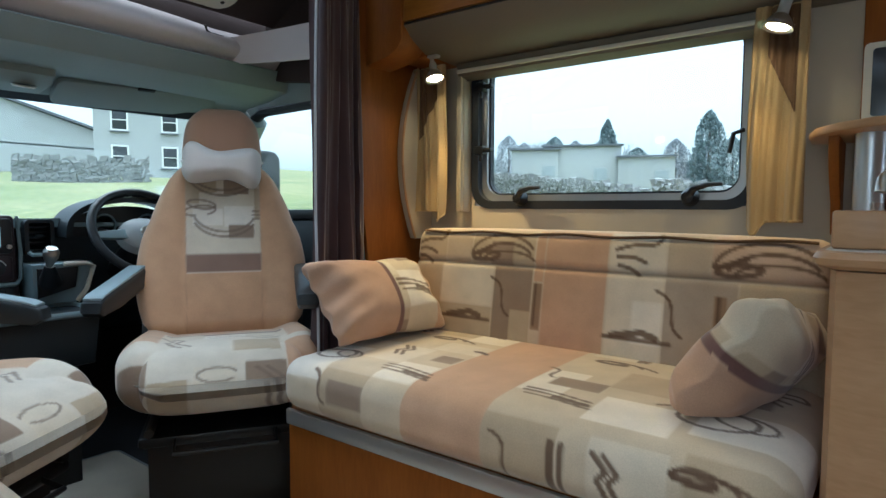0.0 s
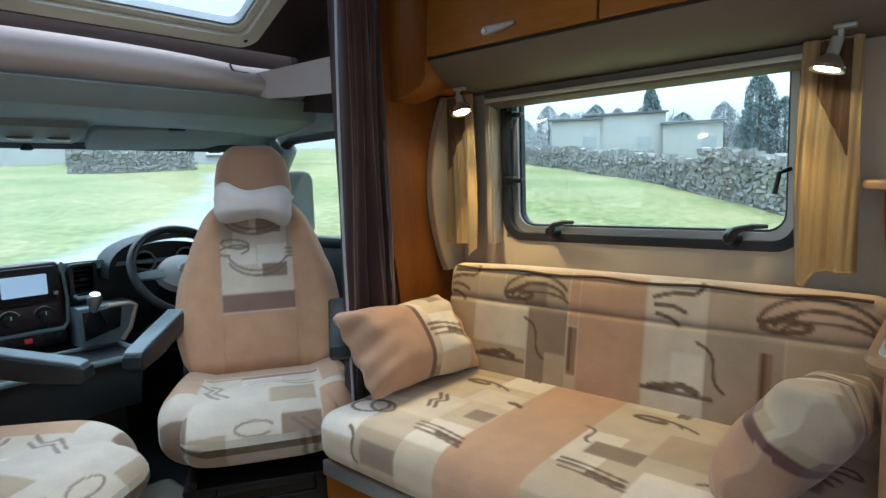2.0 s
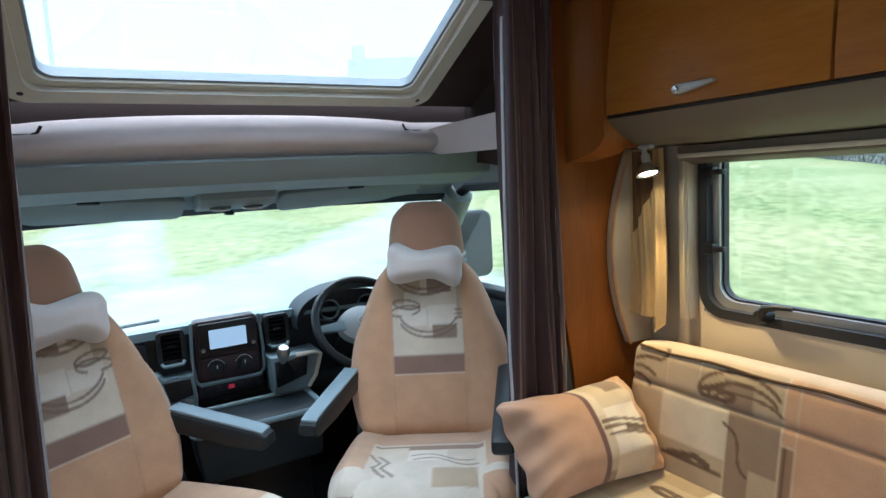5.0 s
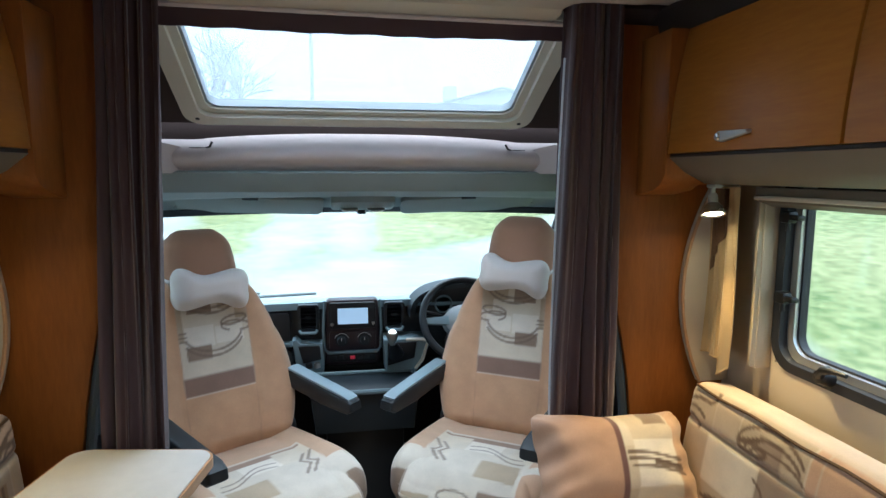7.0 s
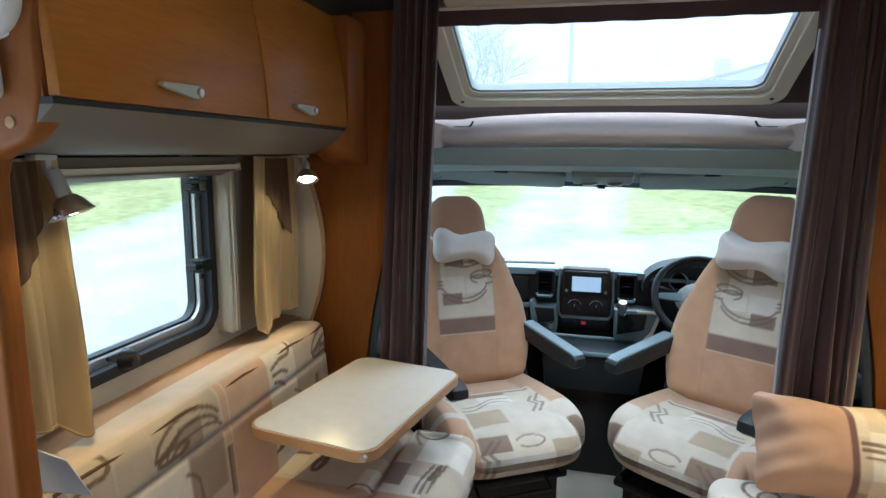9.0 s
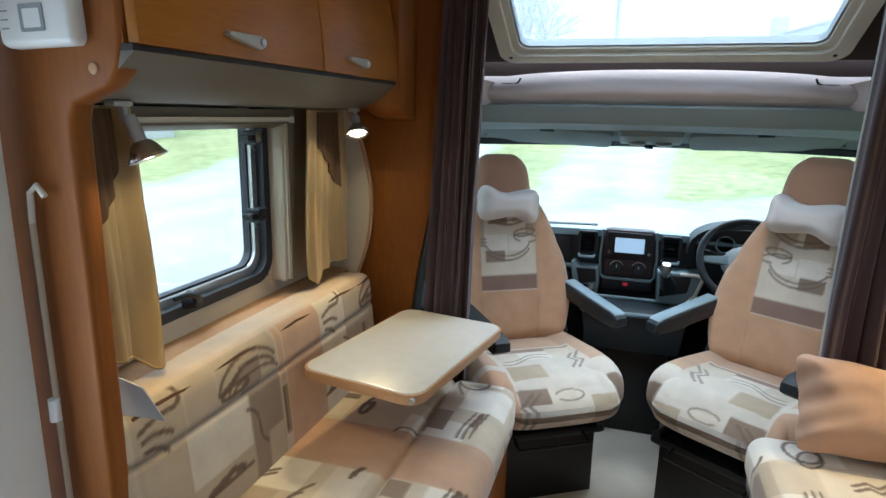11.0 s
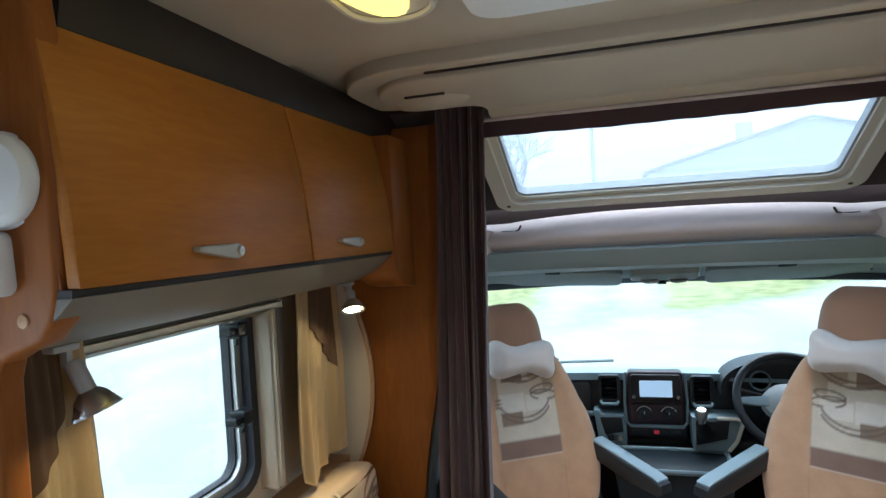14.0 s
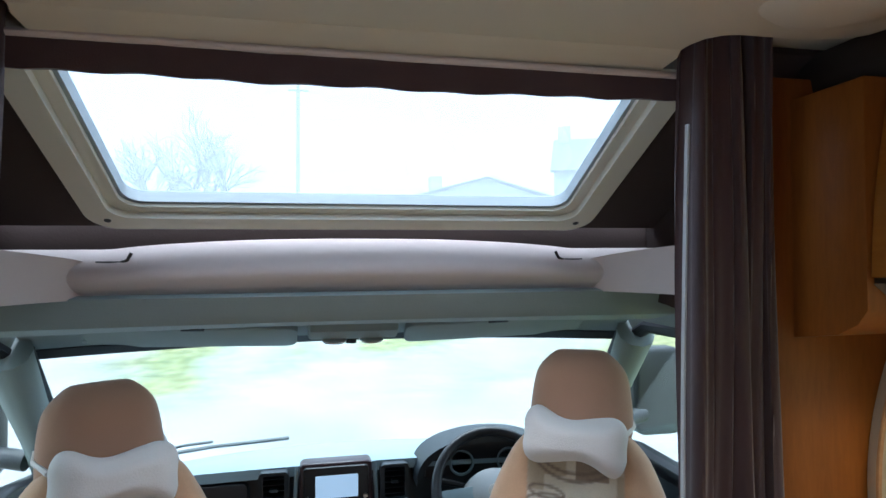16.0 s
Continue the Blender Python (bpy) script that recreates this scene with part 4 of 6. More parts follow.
# ---- sofas ----
def sofa(sx, y0, y1, front, name_label):
    cy, L = (y0 + y1) / 2, y1 - y0
    s = thing("side_sofa", name_label, "sofa", (sx * 0.65, cy, 0), "side sofas")
    b = part("base", box(sx * (front + 0.03), sx * (front + 0.048), y0, y1, 0.0, 0.37, 0.002), CHERRY, s, "cherry-veneer base front")
    for ya in (y0, y1 - 0.016):
        part("base_end", box(sx * (front + 0.05), sx * 1.05, ya, ya + 0.016, 0.0, 0.37, 0.002), CHERRY, s, "cherry-veneer base end")
    part("front_rail", box(sx * (front + 0.016), sx * (front + 0.03), y0 + 0.03, y1 - 0.005, 0.335, 0.375, 0.003), ALU, b, "pale aluminium rail")
    part("slat_board", box(sx * (front + 0.04), sx * 1.05, y0, y1, 0.37, 0.382, 0.002), BEECH, b)
    w = 0.93 - front

    shift = 0.0 if sx > 0 else -0.02

    def seat_uv(co):
        drop = np.maximum(0, 0.045 - co[:, 2]) * (-sx * co[:, 0] > w / 2 - 0.06)
        return np.stack([L / 2 - sx * co[:, 1] + shift, front + w / 2 + sx * co[:, 0] - drop], 1)

    def groove(p):
        if sx < 0:
            k = np.exp(-((p[:, 0] - (w / 2 - 0.21)) / 0.010) ** 2) * (p[:, 2] > 0)
            p[:, 2] -= 0.016 * k
        return p
    pad_part("seat_cushion", pad(w, L, 0.135, 0.05, 0.0055, 0.012, groove), Matrix.Translation((sx * (front + w / 2), cy, 0.447)), FABRIC, s, seat_uv)
    bh = 0.36
    TH = 0.13 if sx > 0 else 0.165
    m = Matrix.Translation((sx * (0.925 if sx > 0 else 0.952), cy, 0.655 if sx > 0 else 0.665)) @ Matrix.Rotation(radians(sx * (9 if sx > 0 else 5)), 4, "Y")
    seam = 0.075

    def back_warp(p):
        k = np.exp(-((p[:, 2] - seam) / 0.008) ** 2)
        face = (-sx * p[:, 0] > 0)
        p[:, 0] += sx * 0.007 * k * face
        return p

    def back_uv(co):
        return np.stack([L / 2 - sx * co[:, 1] + shift, co[:, 2] + 0.655], 1)

    def top_plain(co, col):
        k = np.clip((sx * co[:, 0] + TH / 2 - 0.013) / 0.004, 0, 1) * (co[:, 2] > 0.12)
        c2 = col * (1 - k[:, None]) + np.array((0.60, 0.47, 0.34)) * k[:, None]
        seamline = np.exp(-((co[:, 2] - seam) / 0.006) ** 2)[:, None] * 0.6
        return c2 * (1 - seamline) + np.array(INK) * seamline
    pad_part("backrest", pad(TH, L, bh, 0.035, 0.0055, 0.008, back_warp), m, FABRIC, s, back_uv, "", top_plain, (BACK_PATCHES, BACK_STROKES))
    part("piping", tube([(sx * (0.888 + 0.0 * k), y0 + 0.03 + (L - 0.06) * k / 20, 0.832 + 0.003 * math.sin(k * 1.3)) for k in range(21)], 0.004, 6), TANDARK, s, "dark piping along the backrest")
    return s


sofa(1, 0.60, 1.77, 0.315, "long patterned beige sofa with a cherry-veneer base")
sofa(-1, 0.75, 1.83, 0.36, "patterned beige side sofa behind the small table")


# ---- scatter cushions ----
def scatter(m, L, W, T, label, plain_side=1):
    t = thing("scatter_cushion", label, "cushion", m=m, group="scatter cushions")

    def warp(p):
        u, v = p[:, 0] / (L / 2), p[:, 1] / (W / 2)
        edge = np.clip(1 - np.maximum(np.abs(u), np.abs(v)) ** 2.4, 0, 1)
        edge *= np.clip(1.25 - 0.55 * np.abs(u * v), 0, 1)
        crease = 0.007 * np.sin(9 * u + 5 * v) * (1 - edge) + 0.006 * np.sin(13 * v - 6 * u) * np.abs(u) ** 2 - 0.010 * np.exp(-((np.abs(u) - np.abs(v)) / 0.10) ** 2) * np.clip(np.abs(u * v) * 1.6 - 0.2, 0, 1)
        p[:, 2] = p[:, 2] * (0.07 + 1.02 * np.sqrt(edge)) + crease
        p[:, 0] *= 1 - 0.10 * (1 - v ** 2) + 0.03 * np.abs(v) ** 6
        p[:, 1] *= 1 - 0.13 * (1 - u ** 2) + 0.04 * np.abs(u) ** 6
        return p

    def uv(co):
        return np.stack([co[:, 0] + 0.28, co[:, 1] + 0.42], 1)

    def recolor(co, col):
        k = np.clip((-plain_side * co[:, 0] - 0.012) / 0.004, 0, 1)[:, None]
        col = col * (1 - k) + np.array((0.50, 0.31, 0.205)) * k
        band = (np.clip(1 - np.abs(plain_side * co[:, 0] + 0.006) / 0.011, 0, 1) > 0.15)[:, None]
        return np.where(band, np.array((0.17, 0.09, 0.08)), col)
    base = BASE[t]
    pad_part("cover", pad(L, W, T, T * 0.45, 0.006, 0.0, warp), base, FABRIC, t, uv, "", recolor)


scatter(Matrix.Translation((0.627, 1.705, 0.645)) @ Matrix.Rotation(radians(50), 4, "X") @ Matrix.Rotation(radians(-3), 4, "Z"), 0.47, 0.285, 0.15, "peach and patterned cushion with plum band, leaning at the sofa's end")
PR = Matrix.Translation((0.69, 0.715, 0.605)) @ Matrix(((0.13, 0.98, 0.15, 0), (-0.61, -0.04, 0.79, 0), (0.78, -0.20, 0.59, 0), (0, 0, 0, 1)))
scatter(PR, 0.285, 0.52, 0.15, "peach cushion with patterned upper half, leaning on the kitchen unit")


# ---- cab seats (built facing -y about the floor under the seat) ----
def cab_seat(name, m, mirror, label):
    t = thing(name, label, "car seat", m=m, group="swivel cab seats")
    k = mirror

    def P(nm, bm, mat_, par=None, lab=""):
        return part(nm, bm, mat_, par or t, lab, local=True)
    P("pedestal", join(prism([(-0.20, -0.20), (0.20, -0.20), (0.20, 0.22), (-0.20, 0.22)], "z", 0.0, 0.27, 0.01), box(-0.22, 0.22, -0.24, 0.24, 0.27, 0.30, 0.01)), BLACK, None, "black seat pedestal and swivel plate")
    P("slide_rail", join(rod((-0.19, -0.25, 0.315), (-0.19, 0.24, 0.315), 0.012), rod((0.19, -0.25, 0.315), (0.19, 0.24, 0.315), 0.012)), BLACK)
    P("adjuster_bar", tube([(-0.13, -0.20, 0.30), (-0.13, -0.29, 0.27), (0.13, -0.29, 0.27), (0.13, -0.20, 0.30)], 0.007, 8), BLACK)

    depth, mid_y = (0.525, -0.035) if k > 0 else (0.59, -0.068)

    def seat_warp(p):
        y = p[:, 1]
        front = np.clip((-y - 0.02) / 0.23, 0, 1)
        p[:, 0] *= 1 - 0.04 * front ** 2
        u, v = np.abs(p[:, 0]) / 0.278, np.abs(y) / (depth / 2 + 0.0075)
        r = (u ** 4.5 + v ** 4.5) ** (1 / 4.5) + 1e-9
        kf = np.where(y < 0, np.maximum(u, v) / r, 1.0)
        p[:, 0] *= kf
        p[:, 1] *= kf
        bol = np.clip((np.abs(p[:, 0]) - 0.15) / 0.08, 0, 1)
        up = (p[:, 2] > 0)
        p[:, 2] += up * (0.022 * bol - 0.010 * (1 - bol) - 0.035 * front ** 3)
        return p

    def seat_uv(co):
        drop = np.maximum(0, 0.06 - co[:, 2]) * (co[:, 1] < -0.2)
        return np.stack([k * co[:, 0] + 0.36, -co[:, 1] + drop + 0.30], 1)

    def seat_color(co, col):
        x, y = k * co[:, 0], co[:, 1] + np.minimum(0, co[:, 2] - 0.05) * (co[:, 1] < -0.17)
        col = patch(np.tile(np.array((0.68, 0.61, 0.51)), (len(x), 1)), x, y, [(-0.17, 0.17, 0.025, 0.065, (0.33, 0.225, 0.165)), (-0.20, -0.06, -0.06, 0.05, CREAM), (0.02, 0.15, -0.20, -0.11, SAND), (-0.06, 0.06, -0.06, 0.03, IVORY), (0.09, 0.20, -0.10, 0.02, CREAM),
                                                                (-0.28, -0.19, -0.33, -0.20, TAUPE), (-0.08, 0.03, -0.37, -0.25, CREAM), (0.05, 0.16, -0.33, -0.24, TAUPE), (0.16, 0.28, -0.40, -0.15, PEACHY), (-0.19, -0.09, -0.46, -0.30, SAND)])
        zig = [([(-0.17 + d, -0.02), (-0.135 + d, -0.07), (-0.155 + d, -0.10), (-0.115 + d, -0.15)], 0.005) for d in (0, 0.025)] + [([(0.08 + d, -0.27), (0.13 + d, -0.33), (0.105 + d, -0.37), (0.135 + d, -0.42)], 0.006) for d in (0, 0.028)]
        curls = [(wave(-0.05, -0.02, 0.14, -0.05, 0.02, 0.9), 0.0035), (wave(-0.04, -0.05, 0.15, -0.08, 0.02, 0.9), 0.0035), (arc(-0.02, -0.29, 0.05, 0.03, 20, 320), 0.004)]
        col = ink(col, x, y, zig + curls, (0.21, 0.15, 0.115), 0.8)
        side = np.clip((np.abs(co[:, 0]) - 0.172) / 0.004, 0, 1) * (co[:, 1] > -0.12)
        back = np.clip((co[:, 1] - 0.075) / 0.004, 0, 1)
        kk = np.clip(side + back, 0, 1)[:, None]
        return col * (1 - kk) + np.array((0.57, 0.385, 0.255)) * kk
    cu = pad_part("seat_cushion", pad(0.54, depth, 0.172, 0.076, 0.0055, 0.014, seat_warp), BASE[t] @ Matrix.Translation((0, mid_y, 0.427)) @ Matrix.Rotation(radians(-6), 4, "X"), FABRIC, t, seat_uv, "", seat_color)

    H = 0.60

    def back_warp(p):
        z = p[:, 2] / H + 0.5
        wid = 0.93 + 0.12 * np.sin(np.clip(z * 1.5, 0, 1) * 3.14) - 0.36 * np.clip((z - 0.55) / 0.45, 0, 1) ** 1.6
        bol = np.clip((np.abs(p[:, 0]) - 0.13) / 0.10, 0, 1)
        front = (p[:, 1] < 0)
        p[:, 1] += front * (-0.035 * bol * np.clip(1.25 - z, 0, 1) + 0.006)
        p[:, 0] *= wid
        return p

    def back_uv(co):
        return np.stack([k * co[:, 0] + 0.14, -co[:, 2] + 0.30 + 0.04], 1)

    def back_color(co, col):
        x, z = k * co[:, 0], co[:, 2]
        col = patch(np.tile(np.array(CREAM), (len(x), 1)), x, z, [(-0.12, -0.02, 0.19, 0.26, SAND), (0.0, 0.085, 0.185, 0.26, TAUPE), (-0.10, 0.0, 0.075, 0.135, IVORY), (0.0, 0.10, 0.07, 0.145, IVORY), (-0.12, -0.075, 0.15, 0.20, SAND),
                                                                (0.015, 0.10, 0.03, 0.08, TAUPE), (-0.115, -0.02, -0.012, 0.06, CREAM), (0.10, 0.12, 0.10, 0.21, SAND)])
        vee = [(arc(0.0, 0.285 - d, 0.115, 0.085, 205, 335), 0.004) for d in (0, 0.018)] + [(arc(0.005, 0.135 - d, 0.105, 0.08, 205, 330), 0.004) for d in (0, 0.017)]
        loops = [(arc(-0.070, 0.150, 0.045, 0.015, 0, 360, turn=-8), 0.0035), (arc(-0.075, 0.128, 0.05, 0.017, -60, 250, turn=6), 0.0035)]
        ticks = [([(0.095, 0.10 + 0.013 * q), (0.117, 0.10 + 0.013 * q)], 0.003) for q in range(3)]
        col = ink(col, x, z, vee + loops + ticks, (0.21, 0.15, 0.115), 0.8)
        side = np.clip((np.abs(co[:, 0]) - 0.118) / 0.003, 0, 1)
        low = np.clip((-0.083 - z) / 0.003, 0, 1)
        rear = (co[:, 1] > 0.02) * 1.0
        kk = np.clip(side + low + rear, 0, 1)[:, None]
        col = col * (1 - kk) + np.array((0.58, 0.36, 0.215)) * kk
        seam = np.clip(1 - np.abs(np.abs(co[:, 0]) - 0.119) / 0.003, 0, 1)[:, None] * 0.35
        col = col * (1 - seam) + np.array((0.3, 0.19, 0.13)) * seam
        band = (np.clip((z + 0.083) / 0.003, 0, 1) * np.clip((-0.020 - z) / 0.003, 0, 1) * np.clip((0.121 - np.abs(co[:, 0])) / 0.003, 0, 1) * (co[:, 1] < 0.02))[:, None]
        return col * (1 - band) + np.array((0.27, 0.175, 0.135)) * band
    tilt = Matrix.Translation((0, 0.285, 0.755)) @ Matrix.Rotation(radians(-13), 4, "X")
    bk = pad_part("backrest", pad(0.50, 0.13, H, 0.06, 0.0048, 0.012, back_warp), BASE[t] @ tilt, FABRIC, t, back_uv, "", back_color)

    def head_warp(p):
        z = np.clip(p[:, 2] / 0.24 + 0.5, 0, 1)
        p[:, 0] *= 1.0 - 0.22 * z ** 3
        return p
    hm = Matrix.Translation((0, 0.375, 1.125 if k > 0 else 1.09)) @ Matrix.Rotation(radians(-10), 4, "X")
    pad_part("headrest", pad(0.25, 0.12, 0.25, 0.058, 0.010, 0.01, head_warp), BASE[t] @ hm, RUST, t, None, "terracotta cloth-covered headrest")

    def bow_warp(p):
        u = p[:, 0] / 0.114
        pinch = 0.60 + 0.62 * u ** 2 - 0.22 * u ** 8
        p[:, 0] *= 1 + 0.10 * (np.abs(p[:, 2]) / 0.07) ** 2 * np.abs(u)
        p[:, 2] *= pinch
        p[:, 1] *= 0.8 + 0.25 * u ** 2
        p[:, 2] += 0.004 * np.sin(5 * u)
        return p
    bm_ = Matrix.Translation((0.0, 0.262, 1.05 if k > 0 else 1.03)) @ Matrix.Rotation(radians(-8), 4, "X") @ Matrix.Rotation(radians(4), 4, "Y")
    nb = pad_part("neck_pillow", pad(0.228, 0.10, 0.14, 0.045, 0.007, 0.012, bow_warp), BASE[t] @ bm_, PLUSH, t, None, "white plush bone-shaped neck pillow")
    P("strap", tube([(-0.12, 0.30, 1.06), (-0.135, 0.37, 1.07), (-0.125, 0.43, 1.075), (0.125, 0.43, 1.075), (0.135, 0.37, 1.07), (0.12, 0.30, 1.06)], 0.006, 6), PLUSH, nb)
    for s in (-1, 1):
        inner = s * k < 0
        p0 = Vector((s * 0.26, 0.22, 0.685))
        p1 = Vector((s * 0.345, -0.09, 0.635)) if inner else Vector((s * 0.215, -0.31, 0.665))
        d = p1 - p0
        Ln = math.hypot(d.x, d.y)
        prof = [(0.0, -0.035), (-0.02, -0.01), (-0.01, 0.02), (0.02, 0.026), (Ln - 0.03, 0.022 + d.z), (Ln, 0.008 + d.z), (Ln + 0.004, -0.02 + d.z), (Ln - 0.02, -0.035 + d.z), (Ln * 0.6, -0.045 + d.z * 0.6)]
        bm = prism(prof, "x", -0.029, 0.029, 0.010, 3)
        bm.transform(Matrix.Translation(p0) @ Matrix.Rotation(math.atan2(-d.x, d.y), 4, "Z"))
        arm = P("armrest", bm, ARMTOP, None, "dark folding plastic armrest")
        # Thin pale top layer: the sky's reflection put in as colour.
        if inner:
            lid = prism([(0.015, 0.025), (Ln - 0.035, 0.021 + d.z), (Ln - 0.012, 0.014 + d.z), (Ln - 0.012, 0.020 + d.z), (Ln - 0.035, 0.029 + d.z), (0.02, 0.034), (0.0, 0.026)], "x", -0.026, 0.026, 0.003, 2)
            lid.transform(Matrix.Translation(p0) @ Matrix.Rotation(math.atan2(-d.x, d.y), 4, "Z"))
            P("arm_sheen", lid, ARMSHEEN, arm, "pale upper face coloured as sky sheen on the dark armrest")
        P("recliner", lathe([(0.001, 0.02), (0.035, 0.018), (0.04, 0.0)], Matrix.Translation((s * 0.235, 0.20, 0.50)) @ Matrix.Rotation(radians(90 * s), 4, "Y")), BLACK)
    return t


cab_seat("driver_seat", pose(0.39, 2.13, 0, 0, 0, -33), 1, "swivelled driver's seat in peach and patterned covers with neck pillow")
cab_seat("passenger_seat", pose(-0.39, 2.15, 0, 0, 0, 32), -1, "swivelled passenger seat in peach and patterned covers with neck pillow")

# ---- cab shell ----
SKY0, SKY1 = (2.365, 1.59), (1.93, 1.815)     # lower front and upper rear of the sloped rooflight (y, z)


def slope(t, off=0.0):
    y, z = SKY0[0] + (SKY1[0] - SKY0[0]) * t, SKY0[1] + (SKY1[1] - SKY0[1]) * t
    L = math.hypot(SKY1[0] - SKY0[0], SKY1[1] - SKY0[1])
    ny, nz = (SKY1[1] - SKY0[1]) / L, -(SKY1[0] - SKY0[0]) / L
    return y + ny * off, z + nz * off


SL = math.hypot(SKY1[0] - SKY0[0], SKY1[1] - SKY0[1])
SM = Matrix(((1, 0, 0, 0), (0, (SKY1[0] - SKY0[0]) / SL, (SKY1[1] - SKY0[1]) / SL, SKY0[0]), (0, (SKY1[1] - SKY0[1]) / SL, -(SKY1[0] - SKY0[0]) / SL, SKY0[1]), (0, 0, 0, 1)))


def on_slope(bm):
    bm.transform(SM)
    bmesh.ops.recalc_face_normals(bm, faces=bm.faces)
    return bm


sr = thing("sloped_rooflight", "large sloped cab rooflight in a moulded cream frame", "rooflight", (0, 2.15, 1.6), kind="structure")
TOP = SL + 0.06
part("frame", on_slope(ring(rounded(-0.575, 0.575, -0.005, TOP, 0.06, 8), rounded(-0.525, 0.525, 0.04, TOP - 0.02, 0.045, 8), "z", -0.012, 0.02)), CREAMFRAME, sr)
part("inner_frame", on_slope(ring(rounded(-0.528, 0.528, 0.037, TOP - 0.018, 0.047, 8), rounded(-0.50, 0.50, 0.062, TOP - 0.03, 0.04, 8), "z", 0.004, 0.035)), CREAMFRAME, sr)
part("seal", on_slope(ring(rounded(-0.503, 0.503, 0.06, TOP - 0.028, 0.042, 8), rounded(-0.492, 0.492, 0.070, TOP - 0.035, 0.038, 8), "z", 0.012, 0.04)), GREYPLASTIC, sr)
part("pane", on_slope(prism(rounded(-0.51, 0.51, 0.055, TOP - 0.025, 0.04, 8), "z", 0.036, 0.040)), ACRYLIC, sr).visible_shadow = False
for s in (-1, 1):
    part("screw", on_slope(lathe([(0.001, -0.014), (0.007, -0.013), (0.009, -0.010)], Matrix.Translation((s * 0.535, 0.03, 0)), 10)), BLACK, sr)

# roof panel round the rooflight, sides and front slope in brown lining
rp = ring(rounded(-0.95, 0.95, -0.05, TOP + 0.02, 0.01, 8), rounded(-0.56, 0.56, 0.008, TOP - 0.008, 0.05, 8), "z", 0.022, 0.05)
structure("ceiling_cab", on_slope(rp), BROWNLINING, "dark brown fabric lining around the sloped rooflight")
for s in (-1, 1):
    structure("wall_cab_upper", prism([(1.90, 1.32), (2.50, 1.40), (2.52, 1.60), (2.36, 1.64), (1.90, 1.88)], "x", s * 0.80, s * 0.84), BROWNLINING, "dark brown cab side lining")
    cs = thing("side_shelf", "mauve moulded side shelf above the cab door", "shelf", (s * 0.72, 2.2, 1.42))

    def curve(u, v, s=s):
        return (s * (0.60 + 0.20 * u), 2.44 - 0.50 * u ** 1.5 - 0.03 * v, 1.42 + 0.085 * v + 0.05 * u * v)
    part("panel", sheet(curve, 14, 8, 0.012), MAUVE, cs)
    part("groove", tube([(s * 0.62, 2.405, 1.502), (s * 0.53, 2.398, 1.502), (s * 0.515, 2.395, 1.507), (s * 0.505, 2.392, 1.524)], 0.004, 6), DARKTRIM, cs)

bo = thing("padded_bolster", "padded mauve vinyl bolster across the cab header", "bolster", (0, 2.42, 1.43))


def bolster(u, v):
    x = -0.72 + 1.44 * u
    mid = max(0.0, 1 - (x / 0.56) ** 2) ** 0.8 if abs(x) < 0.56 else 0.0
    h = 0.108 + 0.027 * mid
    a = math.pi * v
    return (x, 2.46 - (0.055 + 0.025 * mid) * math.sin(a) + 0.05 * abs(x) ** 2 * -1, 1.42 + h * v)


part("pad", sheet(lambda u, v: bolster(0.5 + (u - 0.5) * 0.74, v), 50, 14, 0.012), MAUVE, bo)
for s in (-1, 1):
    part("end_strip", sheet(lambda u, v, s=s: bolster(0.5 + s * (0.37 + 0.19 * u), v), 12, 10, 0.012), MAUVE, bo)
structure("trim_header_back", box(-0.80, 0.80, 2.455, 2.50, 1.40, 1.62, 0.004), BROWNLINING, "dark brown lining behind the bolster")


def header(u, v):
    """Grey headliner from under the bolster forward to the windscreen."""
    x = -0.86 + 1.72 * u
    bow = 0.05 * (x / 0.86) ** 2
    pts = ((2.40, 1.425), (2.43, 1.365), (2.55, 1.345), (2.70, 1.335), (2.80, 1.285))
    i = min(3, int(v * 4))
    f = v * 4 - i
    y = pts[i][0] + (pts[i + 1][0] - pts[i][0]) * f
    z = pts[i][1] + (pts[i + 1][1] - pts[i][1]) * f
    return (x, y - bow * 0.8 * v, z - bow * 0.3 * v)


structure("ceiling_header", sheet(header, 30, 24, 0.02), CABLINING, "grey moulded cab headliner")
for s in (-1, 1):
    v = thing("sun_visor", "grey vinyl sun visor folded up under the headliner", "sun visor", (s * 0.42, 2.68, 1.3), "sun visors")
    vm = Matrix.Translation((s * 0.43, 2.70, 1.303)) @ Matrix.Rotation(radians(-28), 4, "X") @ Matrix.Rotation(radians(-s * 4.0), 4, "Z")
    part("flap", _aimed(prism(rounded(-0.275, 0.275, -0.06, 0.075, 0.03, 6), "z", -0.011, 0.011, 0.006), vm), CABLINING, v)
    part("hinge_rod", rod((s * 0.16, 2.745, 1.298), (s * 0.72, 2.72, 1.292), 0.007), GREYPLASTIC, v)
    part("pull_tab", _aimed(box(-0.03, 0.03, -0.066, -0.052, -0.014, 0.0, 0.003), vm), BLACK, v)
co = thing("roof_console", "grey overhead console with two reading lamps", "console", (0, 2.70, 1.29))
part("housing", prism([(2.60, 1.345), (2.60, 1.31), (2.64, 1.285), (2.74, 1.272), (2.77, 1.30), (2.77, 1.34)], "x", -0.125, 0.125, 0.012, 3), CABLINING, co)
for s in (-1, 1):
    part("lamp_lens", _aimed(lathe([(0.001, -0.008), (0.024, -0.006), (0.028, 0.0)], Matrix.Diagonal((1.25, 0.8, 1, 1)), 18), Matrix.Translation((s * 0.052, 2.655, 1.280)) @ Matrix.Rotation(radians(14), 4, "X")), WHITEPLASTIC, co)
mi = thing("mirror_stub", "black windscreen mirror mounting stub", "mirror mount", (0.0, 2.80, 1.25))
